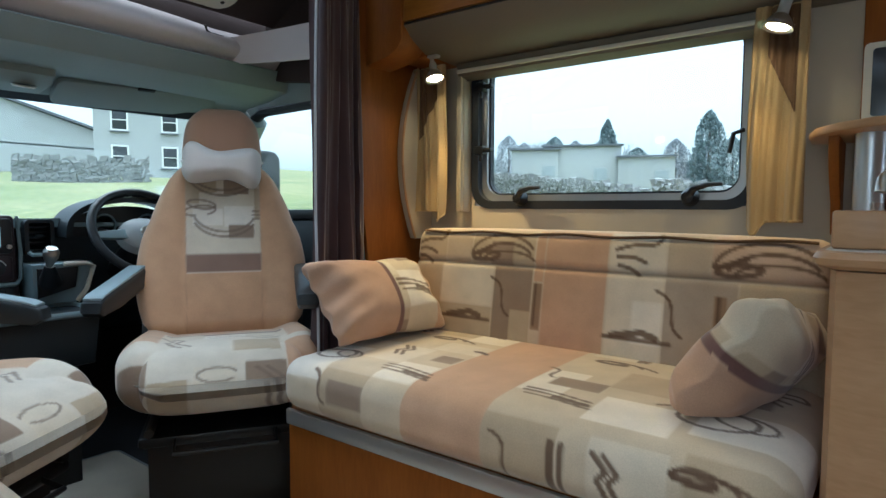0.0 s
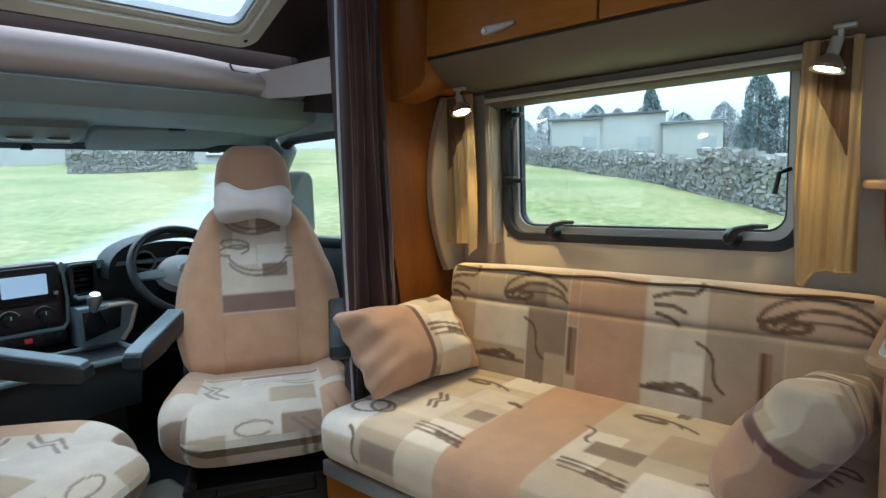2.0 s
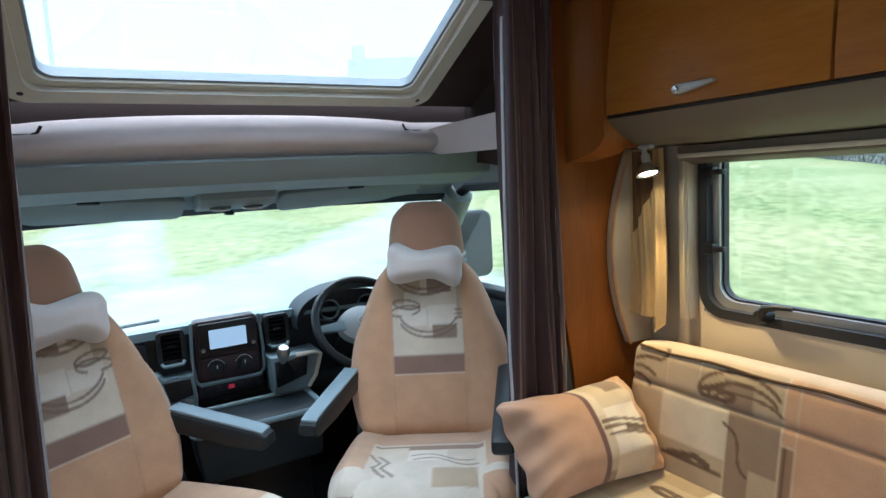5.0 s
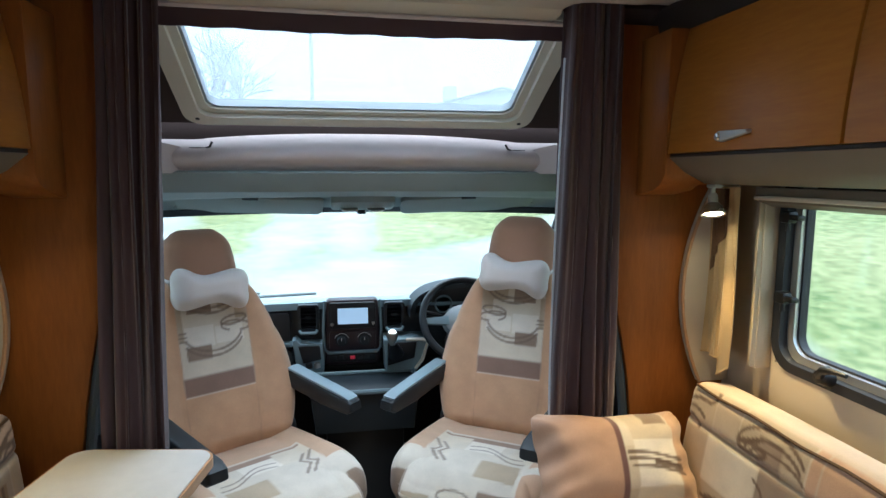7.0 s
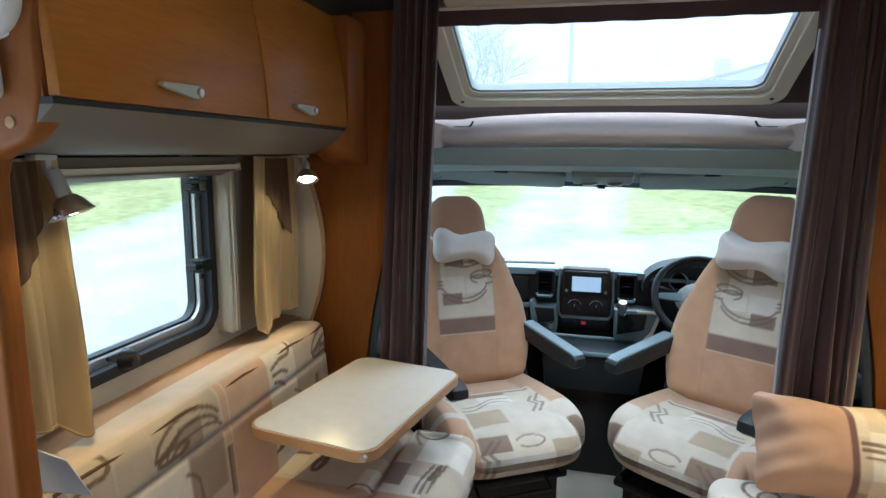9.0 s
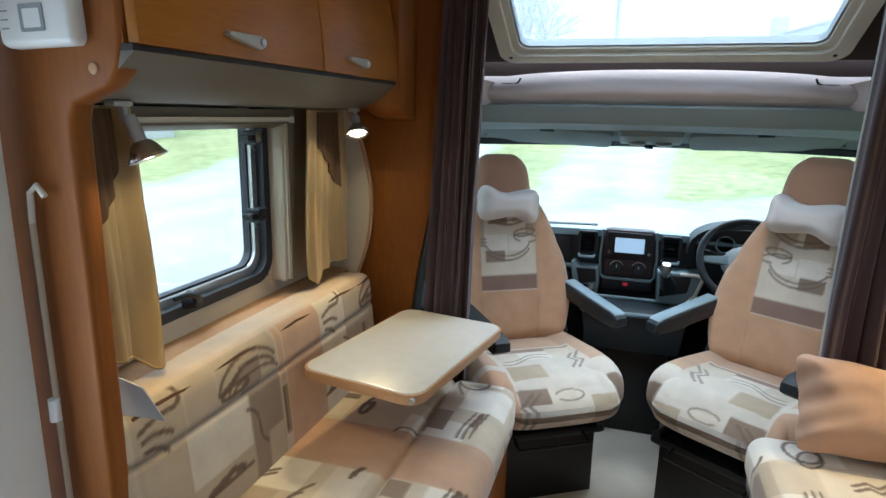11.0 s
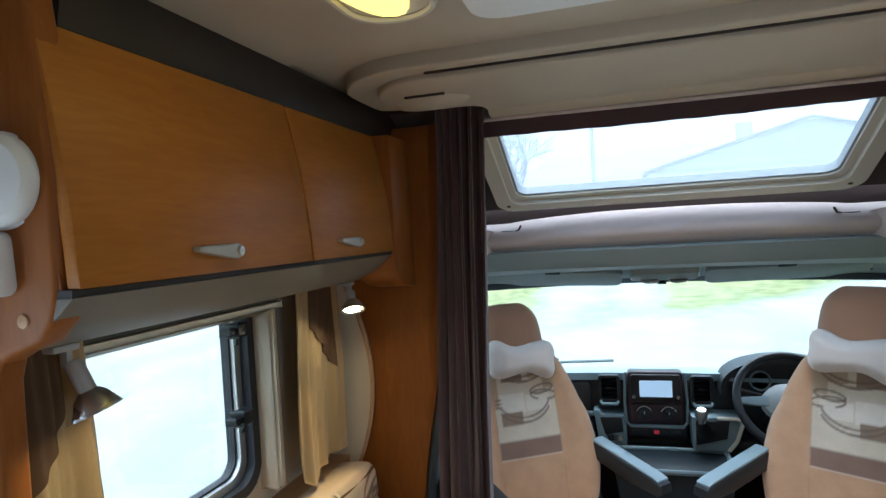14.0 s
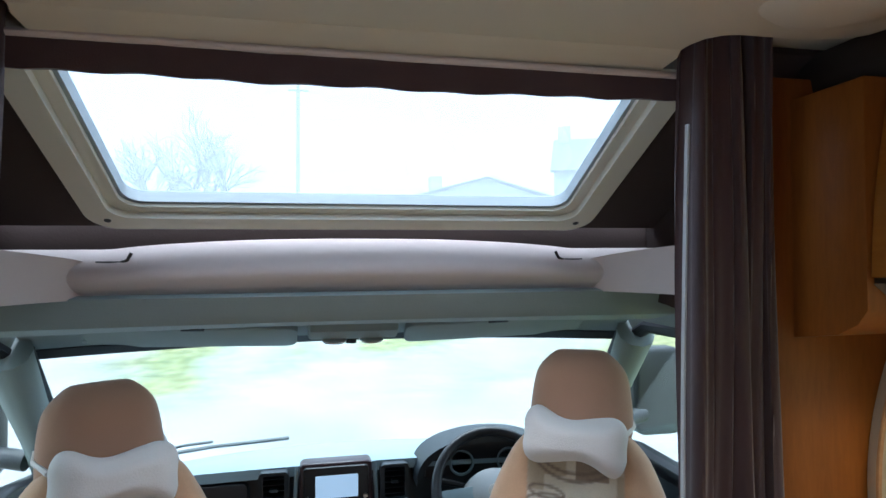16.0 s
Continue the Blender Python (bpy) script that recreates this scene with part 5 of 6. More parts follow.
part("stub", lathe([(0.014, 0.0), (0.012, -0.012), (0.018, -0.02), (0.018, -0.03), (0.001, -0.032)], Matrix.Translation((0.0, 2.80, 1.282)), 14), BLACK, mi)

# windscreen
ws = thing("windscreen", "wide curved windscreen with a black edge band", "windscreen", (0, 3.1, 0.87), kind="structure")


def screen_at(u, v, inset=0.0):
    x = (-0.90 + 1.80 * u) * (1 - 0.04 * v)
    bow = (x / 0.9) ** 2
    return (x, 3.42 - 0.62 * v - 0.28 * bow * (1 - 0.55 * v) + inset, 0.74 + 0.545 * v - 0.012 * bow)


part("pane", sheet(lambda u, v: screen_at(u, v), 24, 6, 0.005), GLASS, ws).visible_shadow = False
part("top_band", sheet(lambda u, v: screen_at(u, 0.955 + 0.045 * v, -0.012), 24, 2, 0.006), RUBBER, ws, "black enamel band")
for s in (-1, 1):
    pts = [screen_at(0.5 + 0.5 * s, k / 8) for k in range(9)]
    pl = thing("a_pillar", "grey moulded windscreen pillar", "pillar", (s * 0.85, 3.1, 0.86), kind="structure")
    part("cover", tube([(x + s * 0.01, y - 0.03, z) for x, y, z in pts], [0.05 + 0.01 * abs(k - 4) / 4 for k in range(9)], 10), CABLINING, pl)
    part("seal", tube([(x - s * 0.035, y - 0.012, z + 0.004) for x, y, z in pts], 0.014, 6), RUBBER, pl)

# cab doors
for s in (-1, 1):
    d = thing("door_cab", "cab door with black trim, grey armrest and side window", "door", (s * 0.92, 2.4, 0), kind="structure")
    part("lower_panel", prism([(1.93, 0.05), (2.90, 0.05), (3.15, 0.76), (2.75, 0.86), (1.93, 0.86)], "x", s * 0.90, s * 0.95, 0.01), DASHGREY, d)
    part("window_rail", prism([(1.93, 0.86), (2.75, 0.86), (3.15, 0.80), (3.15, 0.84), (2.75, 0.90), (1.93, 0.90)], "x", s * 0.885, s * 0.95, 0.006), BLACK, d)
    part("window_frame", tube([(s * 0.91, 1.95, 0.88), (s * 0.905, 1.96, 1.25), (s * 0.895, 2.02, 1.31), (s * 0.885, 2.60, 1.30), (s * 0.885, 2.78, 1.22), (s * 0.90, 3.10, 0.88)], 0.022, 8), RUBBER, d)
    part("upper_trim", prism([(1.90, 1.30), (2.62, 1.29), (2.80, 1.24), (2.80, 1.45), (1.90, 1.45)], "x", s * 0.87, s * 0.93, 0.008), CABLINING, d)
    part("pane", prism([(1.95, 0.86), (3.08, 0.86), (2.78, 1.22), (2.60, 1.31), (1.97, 1.31)], "x", s * 0.918, s * 0.922), GLASS, d).visible_shadow = False
    part("arm_pull", prism(rounded(2.25, 2.75, 0.58, 0.66, 0.03), "x", s * 0.85, s * 0.90, 0.01), DASHLIGHT, d)
    b = thing("seat_belt", "black seat belt hanging at the door pillar", "seat belt", (s * 0.82, 1.95, 0.3), "seat belts")
    part("webbing", sheet(lambda u, v, s=s: (s * (0.80 + 0.012 * math.sin(v * 3)), 1.955 + 0.045 * u + 0.03 * v, 1.19 - 0.90 * v), 2, 16, 0.004), BLACK, b)
    part("guide", join(lathe([(0.001, 0.014), (0.026, 0.012), (0.03, 0)], Matrix.Translation((s * 0.815, 1.98, 1.20)) @ Matrix.Rotation(radians(-90 * s), 4, "Y"), 16), box(s * 0.79, s * 0.815, 1.955, 2.01, 1.165, 1.18, 0.004)), BLACK, b)
    pc = thing("door_pillar", "dark plastic pillar cover behind the cab door", "pillar", (s * 0.86, 1.93, 0), kind="structure")
    part("cover", prism([(s * 0.835, 1.905), (s * 0.93, 1.905), (s * 0.93, 2.02), (s * 0.87, 2.02)], "z", 0.0, 1.32, 0.0), DASHGREY, pc)
    g = thing("door_mirror", "black exterior door mirror", "door mirror", (s * 1.12, 2.95, 0.95))
    part("shell", prism(rounded(s * 1.12 - 0.10, s * 1.12 + 0.10, 0.86, 1.18, 0.05), "y", 2.92, 3.0, 0.02, 3), BLACK, g)
    part("arm", rod((s * 0.94, 2.92, 0.92), (s * 1.06, 2.94, 0.94), 0.03), BLACK, g)

structure("wall_firewall", box(-0.95, 0.95, 3.28, 3.32, -0.04, 0.72, 0), DARKTRIM, "dark bulkhead under the windscreen")
for s in (-1, 1):
    structure("wall_cab_side", box(s * 0.93, s * 0.96, 1.93, 3.32, -0.04, 0.84, 0), DASHGREY, "outer skin of the cab side")
# ---- dashboard ----
da = thing("dashboard", "dark grey moulded dashboard with pale trims", "dashboard", (0, 3.0, 0.4), kind="structure")


def dash_top(u, v):
    x = -0.90 + 1.80 * u
    y = 2.86 + 0.56 * v - 0.20 * (x / 0.9) ** 2 * v
    return (x, y, 0.852 - 0.10 * v ** 1.3 - 0.02 * (x / 0.9) ** 2)


part("top_pad", sheet(dash_top, 30, 10, 0.03), DASHLIGHT, da, "pale grey dashboard top")
part("body", prism([(2.89, 0.84), (2.87, 0.70), (2.90, 0.56), (2.97, 0.45), (3.2, 0.38), (3.26, 0.74)], "x", -0.88, 0.88, 0.006), DASHGREY, da)
part("lower_roll", tube([(x, 2.90 + 0.02 * math.cos(x * 3), 0.555) for x in [-0.8 + 0.1 * i for i in range(17)]], 0.035, 10), DASHGREY, da)
part("glove_opening", prism(rounded(-0.58, -0.31, 0.70, 0.825, 0.02), "y", 2.855, 2.89, 0.004), BLACK, da)
part("glove_lip", prism(rounded(-0.60, -0.30, 0.675, 0.695, 0.009), "y", 2.845, 2.89, 0.004), DASHLIGHT, da)
part("glove_door", prism(rounded(-0.78, -0.30, 0.50, 0.665, 0.03), "y", 2.85, 2.89, 0.008), DASHGREY, da)
ST = prism([(-0.165, 0.60), (-0.155, 0.87), (-0.145, 0.878), (0.055, 0.878), (0.065, 0.87), (0.075, 0.60), (0.06, 0.59), (-0.15, 0.59)], "y", 2.835, 2.90, 0.008, 3)
part("centre_stack", ST, PLUMPANEL, da)
part("stack_trim", tube([(-0.163, 2.838, 0.875), (-0.170, 2.832, 0.75), (-0.166, 2.832, 0.665), (-0.150, 2.828, 0.648), (0.060, 2.828, 0.648), (0.076, 2.832, 0.665), (0.080, 2.832, 0.75), (0.073, 2.838, 0.875)], [0.006, 0.006, 0.007, 0.008, 0.008, 0.007, 0.006, 0.006], 8), DASHLIGHT, da, "pale U-shaped trim round the stack")
hu = part("head_unit", prism(rounded(-0.145, 0.055, 0.752, 0.868, 0.012), "y", 2.824, 2.86, 0.004), BLACK, da)
part("screen", prism(rounded(-0.108, 0.022, 0.774, 0.843, 0.004), "y", 2.8215, 2.826), SCREENLIT, hu, "lit blue-grey display")
for kx in (-0.132, 0.044):
    part("knob", rod((kx, 2.812, 0.775), (kx, 2.826, 0.775), 0.007), CHROME, hu)
cp = part("climate_panel", prism(rounded(-0.145, 0.055, 0.658, 0.742, 0.012), "y", 2.826, 2.86, 0.004), PLUMPANEL, da)
for kx in (-0.093, 0.005):
    kb = part("climate_knob", lathe([(0.001, 0.024), (0.016, 0.024), (0.02, 0.004), (0.027, 0.003), (0.028, 0)], Matrix.Translation((kx, 2.827, 0.702)) @ Matrix.Rotation(radians(90), 4, "X"), 24), DASHGREY, cp)
    part("scale_mark", tube([(kx + 0.031 * math.cos(a), 2.8245, 0.702 + 0.031 * math.sin(a)) for a in [radians(20 + 14 * i) for i in range(11)]], 0.0013, 5), WHITEPLASTIC, cp, "white printed arc")
    part("pointer", box(kx - 0.0015, kx + 0.0015, 2.801, 2.804, 0.706, 0.718, 0.0005), WHITEPLASTIC, kb)
sw = part("switch_panel", prism(rounded(-0.145, 0.055, 0.605, 0.642, 0.008), "y", 2.828, 2.86, 0.003), BLACK, da)
part("hazard_switch", box(-0.058, -0.036, 2.823, 2.83, 0.616, 0.631, 0.002), REDLIGHT, sw, "lit red hazard switch")
for kx in (-0.125, -0.095, -0.015, 0.015, 0.04):
    part("button", box(kx - 0.010, kx + 0.010, 2.824, 2.83, 0.613, 0.634, 0.002), DASHGREY, sw)
for vx in (-0.232, 0.137):
    vt = part("air_vent", ring(rounded(vx - 0.045, vx + 0.045, 0.738, 0.862, 0.014), rounded(vx - 0.032, vx + 0.032, 0.760, 0.852, 0.008), "y", 2.828, 2.88), DASHGREY, da)
    part("vent_tray", tube([(vx - 0.036, 2.822, 0.752), (vx - 0.03, 2.81, 0.744), (vx + 0.03, 2.81, 0.744), (vx + 0.036, 2.822, 0.752)], 0.007, 8), DASHLIGHT, vt)
    part("vent_well", box(vx - 0.034, vx + 0.034, 2.858, 2.868, 0.758, 0.854, 0.001), BLACK, vt)
    for k in range(5):
        part("vane", _aimed(box(-0.032, 0.032, -0.012, 0.012, -0.0015, 0.0015, 0.0005), Matrix.Translation((vx, 2.848, 0.772 + 0.018 * k)) @ Matrix.Rotation(radians(25), 4, "X")), BLACK, vt)
    part("vent_tab", box(vx - 0.012, vx + 0.012, 2.826, 2.842, 0.802, 0.812, 0.002), DASHGREY, vt)
# tray with cup holders, and the gear console
tr = part("tray", prism([(-0.30, 0.715), (-0.285, 0.72), (-0.265, 0.70), (-0.175, 0.70), (-0.165, 0.62), (-0.17, 0.57), (-0.25, 0.565), (-0.285, 0.60)], "y", 2.80, 2.89, 0.008), DASHLIGHT, da, "pale grey tray with cup holders")
part("tray_well", prism([(-0.275, 0.69), (-0.185, 0.69), (-0.18, 0.63), (-0.255, 0.615)], "y", 2.795, 2.815, 0.003), BLACK, tr)
for kx in (-0.232, -0.198):
    part("tray_socket", lathe([(0.001, 0.02), (0.013, 0.02), (0.015, 0)], Matrix.Translation((kx, 2.79, 0.598))), CHROME if kx > -0.2 else BLACK, tr)
gc = part("gear_console", prism([(0.085, 0.715), (0.27, 0.715), (0.285, 0.70), (0.255, 0.62), (0.22, 0.575), (0.09, 0.575)], "y", 2.76, 2.89, 0.01), DASHLIGHT, da, "pale grey gear console")
part("gear_well", prism([(0.10, 0.70), (0.225, 0.70), (0.215, 0.63), (0.10, 0.60)], "y", 2.752, 2.775, 0.004), BLACK, gc)
part("gaiter", rod((0.135, 2.75, 0.655), (0.118, 2.70, 0.715), 0.035, 0.014), BLACK, gc)
part("gear_knob", lathe([(0.001, 0.034), (0.016, 0.032), (0.024, 0.018), (0.022, 0.0), (0.013, -0.022), (0.010, -0.035)], Matrix.Translation((0.113, 2.675, 0.745)) @ Matrix.Rotation(radians(25), 4, "X"), 20), CHROME, gc, "bright satin gear knob")
part("console_edge", tube([(0.18, 2.755, 0.712), (0.25, 2.752, 0.712), (0.275, 2.755, 0.70), (0.25, 2.757, 0.62), (0.22, 2.76, 0.58)], 0.008, 8), CREAMFRAME, gc)
part("instrument_hood", sheet(lambda u, v: (0.44 - 0.23 * math.cos(math.pi * u), 2.78 + 0.14 * v, 0.80 + 0.135 * math.sin(math.pi * u) ** 0.7), 24, 5, 0.02), DASHGREY, da)
part("instruments", prism([(0.44 - 0.20 * math.cos(math.pi * k / 16), 0.80 + 0.11 * math.sin(math.pi * k / 16) ** 0.7) for k in range(17)], "y", 2.86, 2.90), BLACK, da)
for kx in (0.36, 0.52):
    part("dial", lathe([(0.04, 0.0), (0.042, 0.008), (0.036, 0.008), (0.034, 0.002), (0.001, 0.002)], Matrix.Translation((kx, 2.862, 0.84)) @ Matrix.Rotation(radians(90), 4, "X")), DASHLIGHT, da)
# low storage box between the seats
sb = thing("storage_box", "dark plastic storage bin below the dashboard", "storage bin", (-0.0, 2.62, 0.0))
part("body", prism([(-0.20, 0.40), (0.19, 0.40), (0.21, 0.565), (-0.22, 0.565)], "y", 2.55, 2.78, 0.012), DASHGREY, sb)
part("rim", tube([(x, y, 0.568) for x, y in rounded(-0.222, 0.212, 2.545, 2.785, 0.03)], 0.010, 8, True), DASHLIGHT, sb, "pale rim")
part("stand", box(-0.16, 0.15, 2.58, 2.76, 0.0, 0.40, 0.01), BLACK, sb)

# steering wheel
wh = thing("steering_wheel", "dark steering wheel with a pale oval badge", "steering wheel", (0.42, 2.68, 0.82))
WM = Matrix.Translation((0.425, 2.665, 0.815)) @ Matrix.Rotation(radians(52), 4, "X")
part("rim", _aimed(tube([(0.185 * math.cos(2 * math.pi * k / 40), 0.185 * math.sin(2 * math.pi * k / 40), 0) for k in range(40)], 0.0155, 10, True), WM), BLACK, wh)
hub = part("hub", _aimed(join(lathe([(0.001, 0.01), (0.05, 0.008), (0.085, -0.01), (0.09, -0.04)], Matrix.Diagonal((1.1, 0.85, 1, 1)))), WM), GREYPLASTIC, wh)
part("badge", _aimed(lathe([(0.001, 0.016), (0.02, 0.015), (0.024, 0.009)], Matrix.Diagonal((1.25, 0.9, 1, 1))), WM), CHROME, hub, "chrome oval badge")
for a in (0, 180, 250, 290):
    c, s = math.cos(radians(a)), math.sin(radians(a))
    part("spoke", _aimed(prism([(0.06 * c - 0.022 * s, 0.06 * s + 0.022 * c), (0.06 * c + 0.022 * s, 0.06 * s - 0.022 * c), (0.18 * c + 0.013 * s, 0.18 * s - 0.013 * c), (0.18 * c - 0.013 * s, 0.18 * s + 0.013 * c)], "z", -0.018, -0.002, 0.004), WM), DASHLIGHT, wh)
part("column", rod(WM @ Vector((0, 0, -0.03)), WM @ Vector((0, 0, -0.25)), 0.05, 0.06), BLACK, wh)
for s in (-1, 1):
    part("stalk", tube([WM @ Vector((s * 0.05, 0.03, -0.06)), WM @ Vector((s * 0.12, 0.05, -0.055)), WM @ Vector((s * 0.17, 0.06, -0.05))], [0.008, 0.009, 0.011], 8), BLACK, wh)
wp = thing("windscreen_wiper", "black wiper arm lying along the windscreen", "wiper", (-0.4, 3.4, 0.9))
part("blade", tube([(-0.78, 3.24, 0.80), (-0.50, 3.37, 0.795), (-0.22, 3.44, 0.79)], 0.008, 6), BLACK, wp)
part("arm", tube([(-0.80, 3.2, 0.80), (-0.60, 3.34, 0.815), (-0.50, 3.385, 0.81)], 0.006, 6), BLACK, wp)


# ---- entrance side: pillar, alarm devices and door ----
pl = thing("wood_pillar", "rounded cherry-veneer partition beside the entrance door", "partition", (-0.93, 0.70, 0), kind="structure")
arch = [(-0.775, 1.468), (-0.785, 1.435), (-0.81, 1.41), (-0.85, 1.397), (-0.875, 1.385), (-0.884, 1.36), (-0.885, 1.31), (-0.885, 0.0), (-1.058, 0.0), (-1.058, ROOF), (-0.80, ROOF), (-0.79, 1.79), (-0.77, 1.60)]
part("arched_panel", prism(arch, "y", 0.722, 0.765, 0.010, 4), CHERRY, pl)
sd = thing("smoke_alarm", "round white plastic smoke alarm on the wood pillar", "alarm", (-0.845, 0.69, 1.61))
AM = Matrix.Translation((-0.845, 0.722, 1.602)) @ Matrix.Rotation(radians(12), 4, "Z") @ Matrix.Rotation(radians(90), 4, "X")
part("body", lathe([(0.054, 0.0), (0.056, 0.012), (0.054, 0.022), (0.046, 0.029), (0.001, 0.031)], AM, 36), WHITEPLASTIC, sd)
part("test_dot", lathe([(0.001, 0.0325), (0.003, 0.0322), (0.003, 0.030)], AM @ Matrix.Translation((0.004, 0.028, 0)), 10), BLACK, sd)
circ = [[(r * math.cos(6.2832 * a / 36), r * math.sin(6.2832 * a / 36)) for a in range(36)] for r in (0.0575, 0.055)]
part("grille_ring", _aimed(ring(circ[0], circ[1], "z", 0.0, 0.006), AM), WHITEPLASTIC, sd)
ga = thing("gas_alarm", "white plastic gas alarm box with a grey display window", "alarm", (-0.86, 0.69, 1.51))
GM = Matrix.Translation((-0.898, 0.722, 1.503)) @ Matrix.Rotation(radians(8), 4, "Z") @ Matrix.Rotation(radians(90), 4, "X") @ Matrix.Rotation(radians(3), 4, "Z")
part("case", _aimed(prism(rounded(-0.062, 0.062, -0.038, 0.038, 0.013), "z", 0.0, 0.034, 0.010, 3), GM), WHITEPLASTIC, ga)
# The grey display is coloured white to paint the reflection on it.
part("display", _aimed(prism(rounded(-0.016, 0.014, -0.014, 0.016, 0.002), "z", 0.0335, 0.0354), GM), WHITEPLASTIC, ga, "square display, its pale reflection painted on")
part("display_bezel", _aimed(ring(rounded(-0.020, 0.018, -0.018, 0.020, 0.003), rounded(-0.015, 0.013, -0.013, 0.013, 0.002), "z", 0.033, 0.0358), GM), GREYPLASTIC, ga)
for k in (-1, 0, 1):
    part("print_bar", _aimed(box(-0.052, -0.040, 0.012 * k - 0.001, 0.012 * k + 0.001, 0.0338, 0.0346, 0.0003), GM), GREYPLASTIC, ga)
cv = thing("screw_cap", "small round cover cap on the wood gusset", "cover cap", (-0.83, 0.70, 1.44))
part("cap", lathe([(0.001, 0.003), (0.008, 0.002), (0.009, 0)], Matrix.Translation((-0.828, 0.7215, 1.437)) @ Matrix.Rotation(radians(90), 4, "X"), 14), BEECH, cv)

dr = thing("door_1", "white entrance door with a tall window beside the pillar", "door", (-1.08, 0.38, 0), kind="structure")
part("door_frame", join(box(-1.058, -0.985, 0.60, 0.692, 0.0, 1.575, 0.010), box(-1.058, -0.985, 0.05, 0.12, 0.0, 1.575, 0.010), box(-1.058, -0.985, 0.12, 0.60, 1.50, 1.575, 0.010)), WHITEPLASTIC, dr)
part("leaf", ring(rounded(0.10, 0.64, 0.03, 1.60, 0.04), rounded(0.20, 0.590, 0.55, 1.45, 0.05), "x", -1.09, -1.055), WHITEPLASTIC, dr)
part("seal", ring(rounded(0.198, 0.592, 0.548, 1.452, 0.052), rounded(0.206, 0.584, 0.556, 1.444, 0.045), "x", -1.085, -1.05), RUBBER, dr)
part("pane", prism(rounded(0.20, 0.590, 0.55, 1.45, 0.05), "x", -1.075, -1.072), GLASS, dr).visible_shadow = False
structure("wall_above_door", box(-1.06, -0.98, 0.02, 0.66, 1.64, ROOF, 0.002), CHERRY, "cherry-veneer panel above the entrance door")
fk = thing("grab_rod", "pale grey pull rod with a hook at its top", "pull rod", (-0.99, 0.66, 0.8))
part("rod", tube([(-0.965, 0.706, 0.45), (-0.967, 0.706, 1.0), (-0.968, 0.706, 1.215)], 0.005, 8), RAIL, fk)
part("hook", tube([(-0.968, 0.706, 1.20), (-0.962, 0.704, 1.25), (-0.945, 0.702, 1.262), (-0.932, 0.704, 1.245)], 0.005, 8), CREAMFRAME, fk)
part("tip", rod((-0.966, 0.700, 0.86), (-0.966, 0.700, 0.90), 0.009), WHITEPLASTIC, fk)
tg = thing("curtain_tag", "white folded curtain tie at the sofa corner", "tie", (-0.9, 0.80, 0.83))
part("fold", sheet(lambda u, v: (-0.90 + 0.045 * u - 0.02 * v, 0.775 + 0.05 * u * (1 - 0.5 * v), 0.845 + 0.075 * v - 0.03 * u), 6, 6, 0.004), LINING, tg)

# ---- kitchen unit beside the long sofa ----
ku = thing("kitchen_unit", "cherry-veneer kitchen base unit beside the sofa", "kitchen unit", (0.7, 0.2, 0))
part("carcass", box(0.44, 1.055, -0.6, 0.565, 0.08, 0.815, 0.004), CHERRY, ku)
part("end_post", prism([(0.395, 0.45), (0.395, 0.53), (0.41, 0.565), (0.44, 0.575), (0.44, 0.45)], "z", 0.0, 0.815), BEECH, ku, "rounded corner post")
part("door", box(0.418, 0.438, -0.02, 0.44, 0.10, 0.80, 0.004), CHERRY_H_LIT, ku)
part("plinth", box(0.46, 1.05, -0.6, 0.56, 0.0, 0.08, 0.002), DARKTRIM, ku)
wt = thing("kitchen_worktop", "pale laminate kitchen worktop with a rounded beech edge", "worktop", (0.7, 0.2, 0.82))
part("slab", prism(rounded(0.385, 1.055, -0.6, 0.585, 0.05), "z", 0.818, 0.846, 0.006, 3), TABLETOP, wt)
part("edge", tube([(x, y, 0.832) for x, y in rounded(0.385, 1.05, -0.6, 0.585, 0.05)], 0.0135, 8, True), BEECH, wt, "rounded beech edge")
sh = thing("corner_shelf", "rounded wooden shelf above the kitchen worktop", "shelf", (0.9, 0.4, 1.05))
part("board", prism([(1.05, 0.67), (0.95, 0.665), (0.86, 0.645), (0.78, 0.60), (0.73, 0.54), (0.71, 0.46), (0.71, -0.2), (1.05, -0.2)], "z", 1.062, 1.080, 0.005, 3), BEECH, sh)
part("curved_bracket", prism([(1.05, 1.062), (0.86, 1.062), (0.87, 1.02), (0.91, 0.97), (0.97, 0.92), (1.0, 0.848), (1.05, 0.848)], "y", 0.60, 0.62, 0.002), CHERRY, sh)
part("post", tube([(0.85, 0.545, 0.846), (0.85, 0.545, 1.062)], 0.028, 16), ALU, sh, "round aluminium post")
bp = thing("wall_panel", "cherry-veneer panel behind the kitchen", "wall panel", (1.04, 0.3, 0.85), kind="structure")
part("board", box(1.035, 1.058, 0.12, 0.575, 0.848, 1.46, 0.002), CHERRY, bp)
mp_ = thing("dark_panel", "dark glossy panel in a cream frame on the wall", "control panel", (1.03, 0.47, 1.12))
part("frame", ring(rounded(0.36, 0.572, 1.10, 1.28, 0.012), rounded(0.372, 0.556, 1.116, 1.268, 0.008), "x", 1.018, 1.034), CREAMFRAME, mp_)
part("glass", prism(rounded(0.368, 0.56, 1.112, 1.272, 0.008), "x", 1.024, 1.034), SCREEN, mp_)
tp = thing("glass_tumbler", "clear faceted glass holder by the tap", "glass", (0.62, 0.47, 0.846), "glassware")
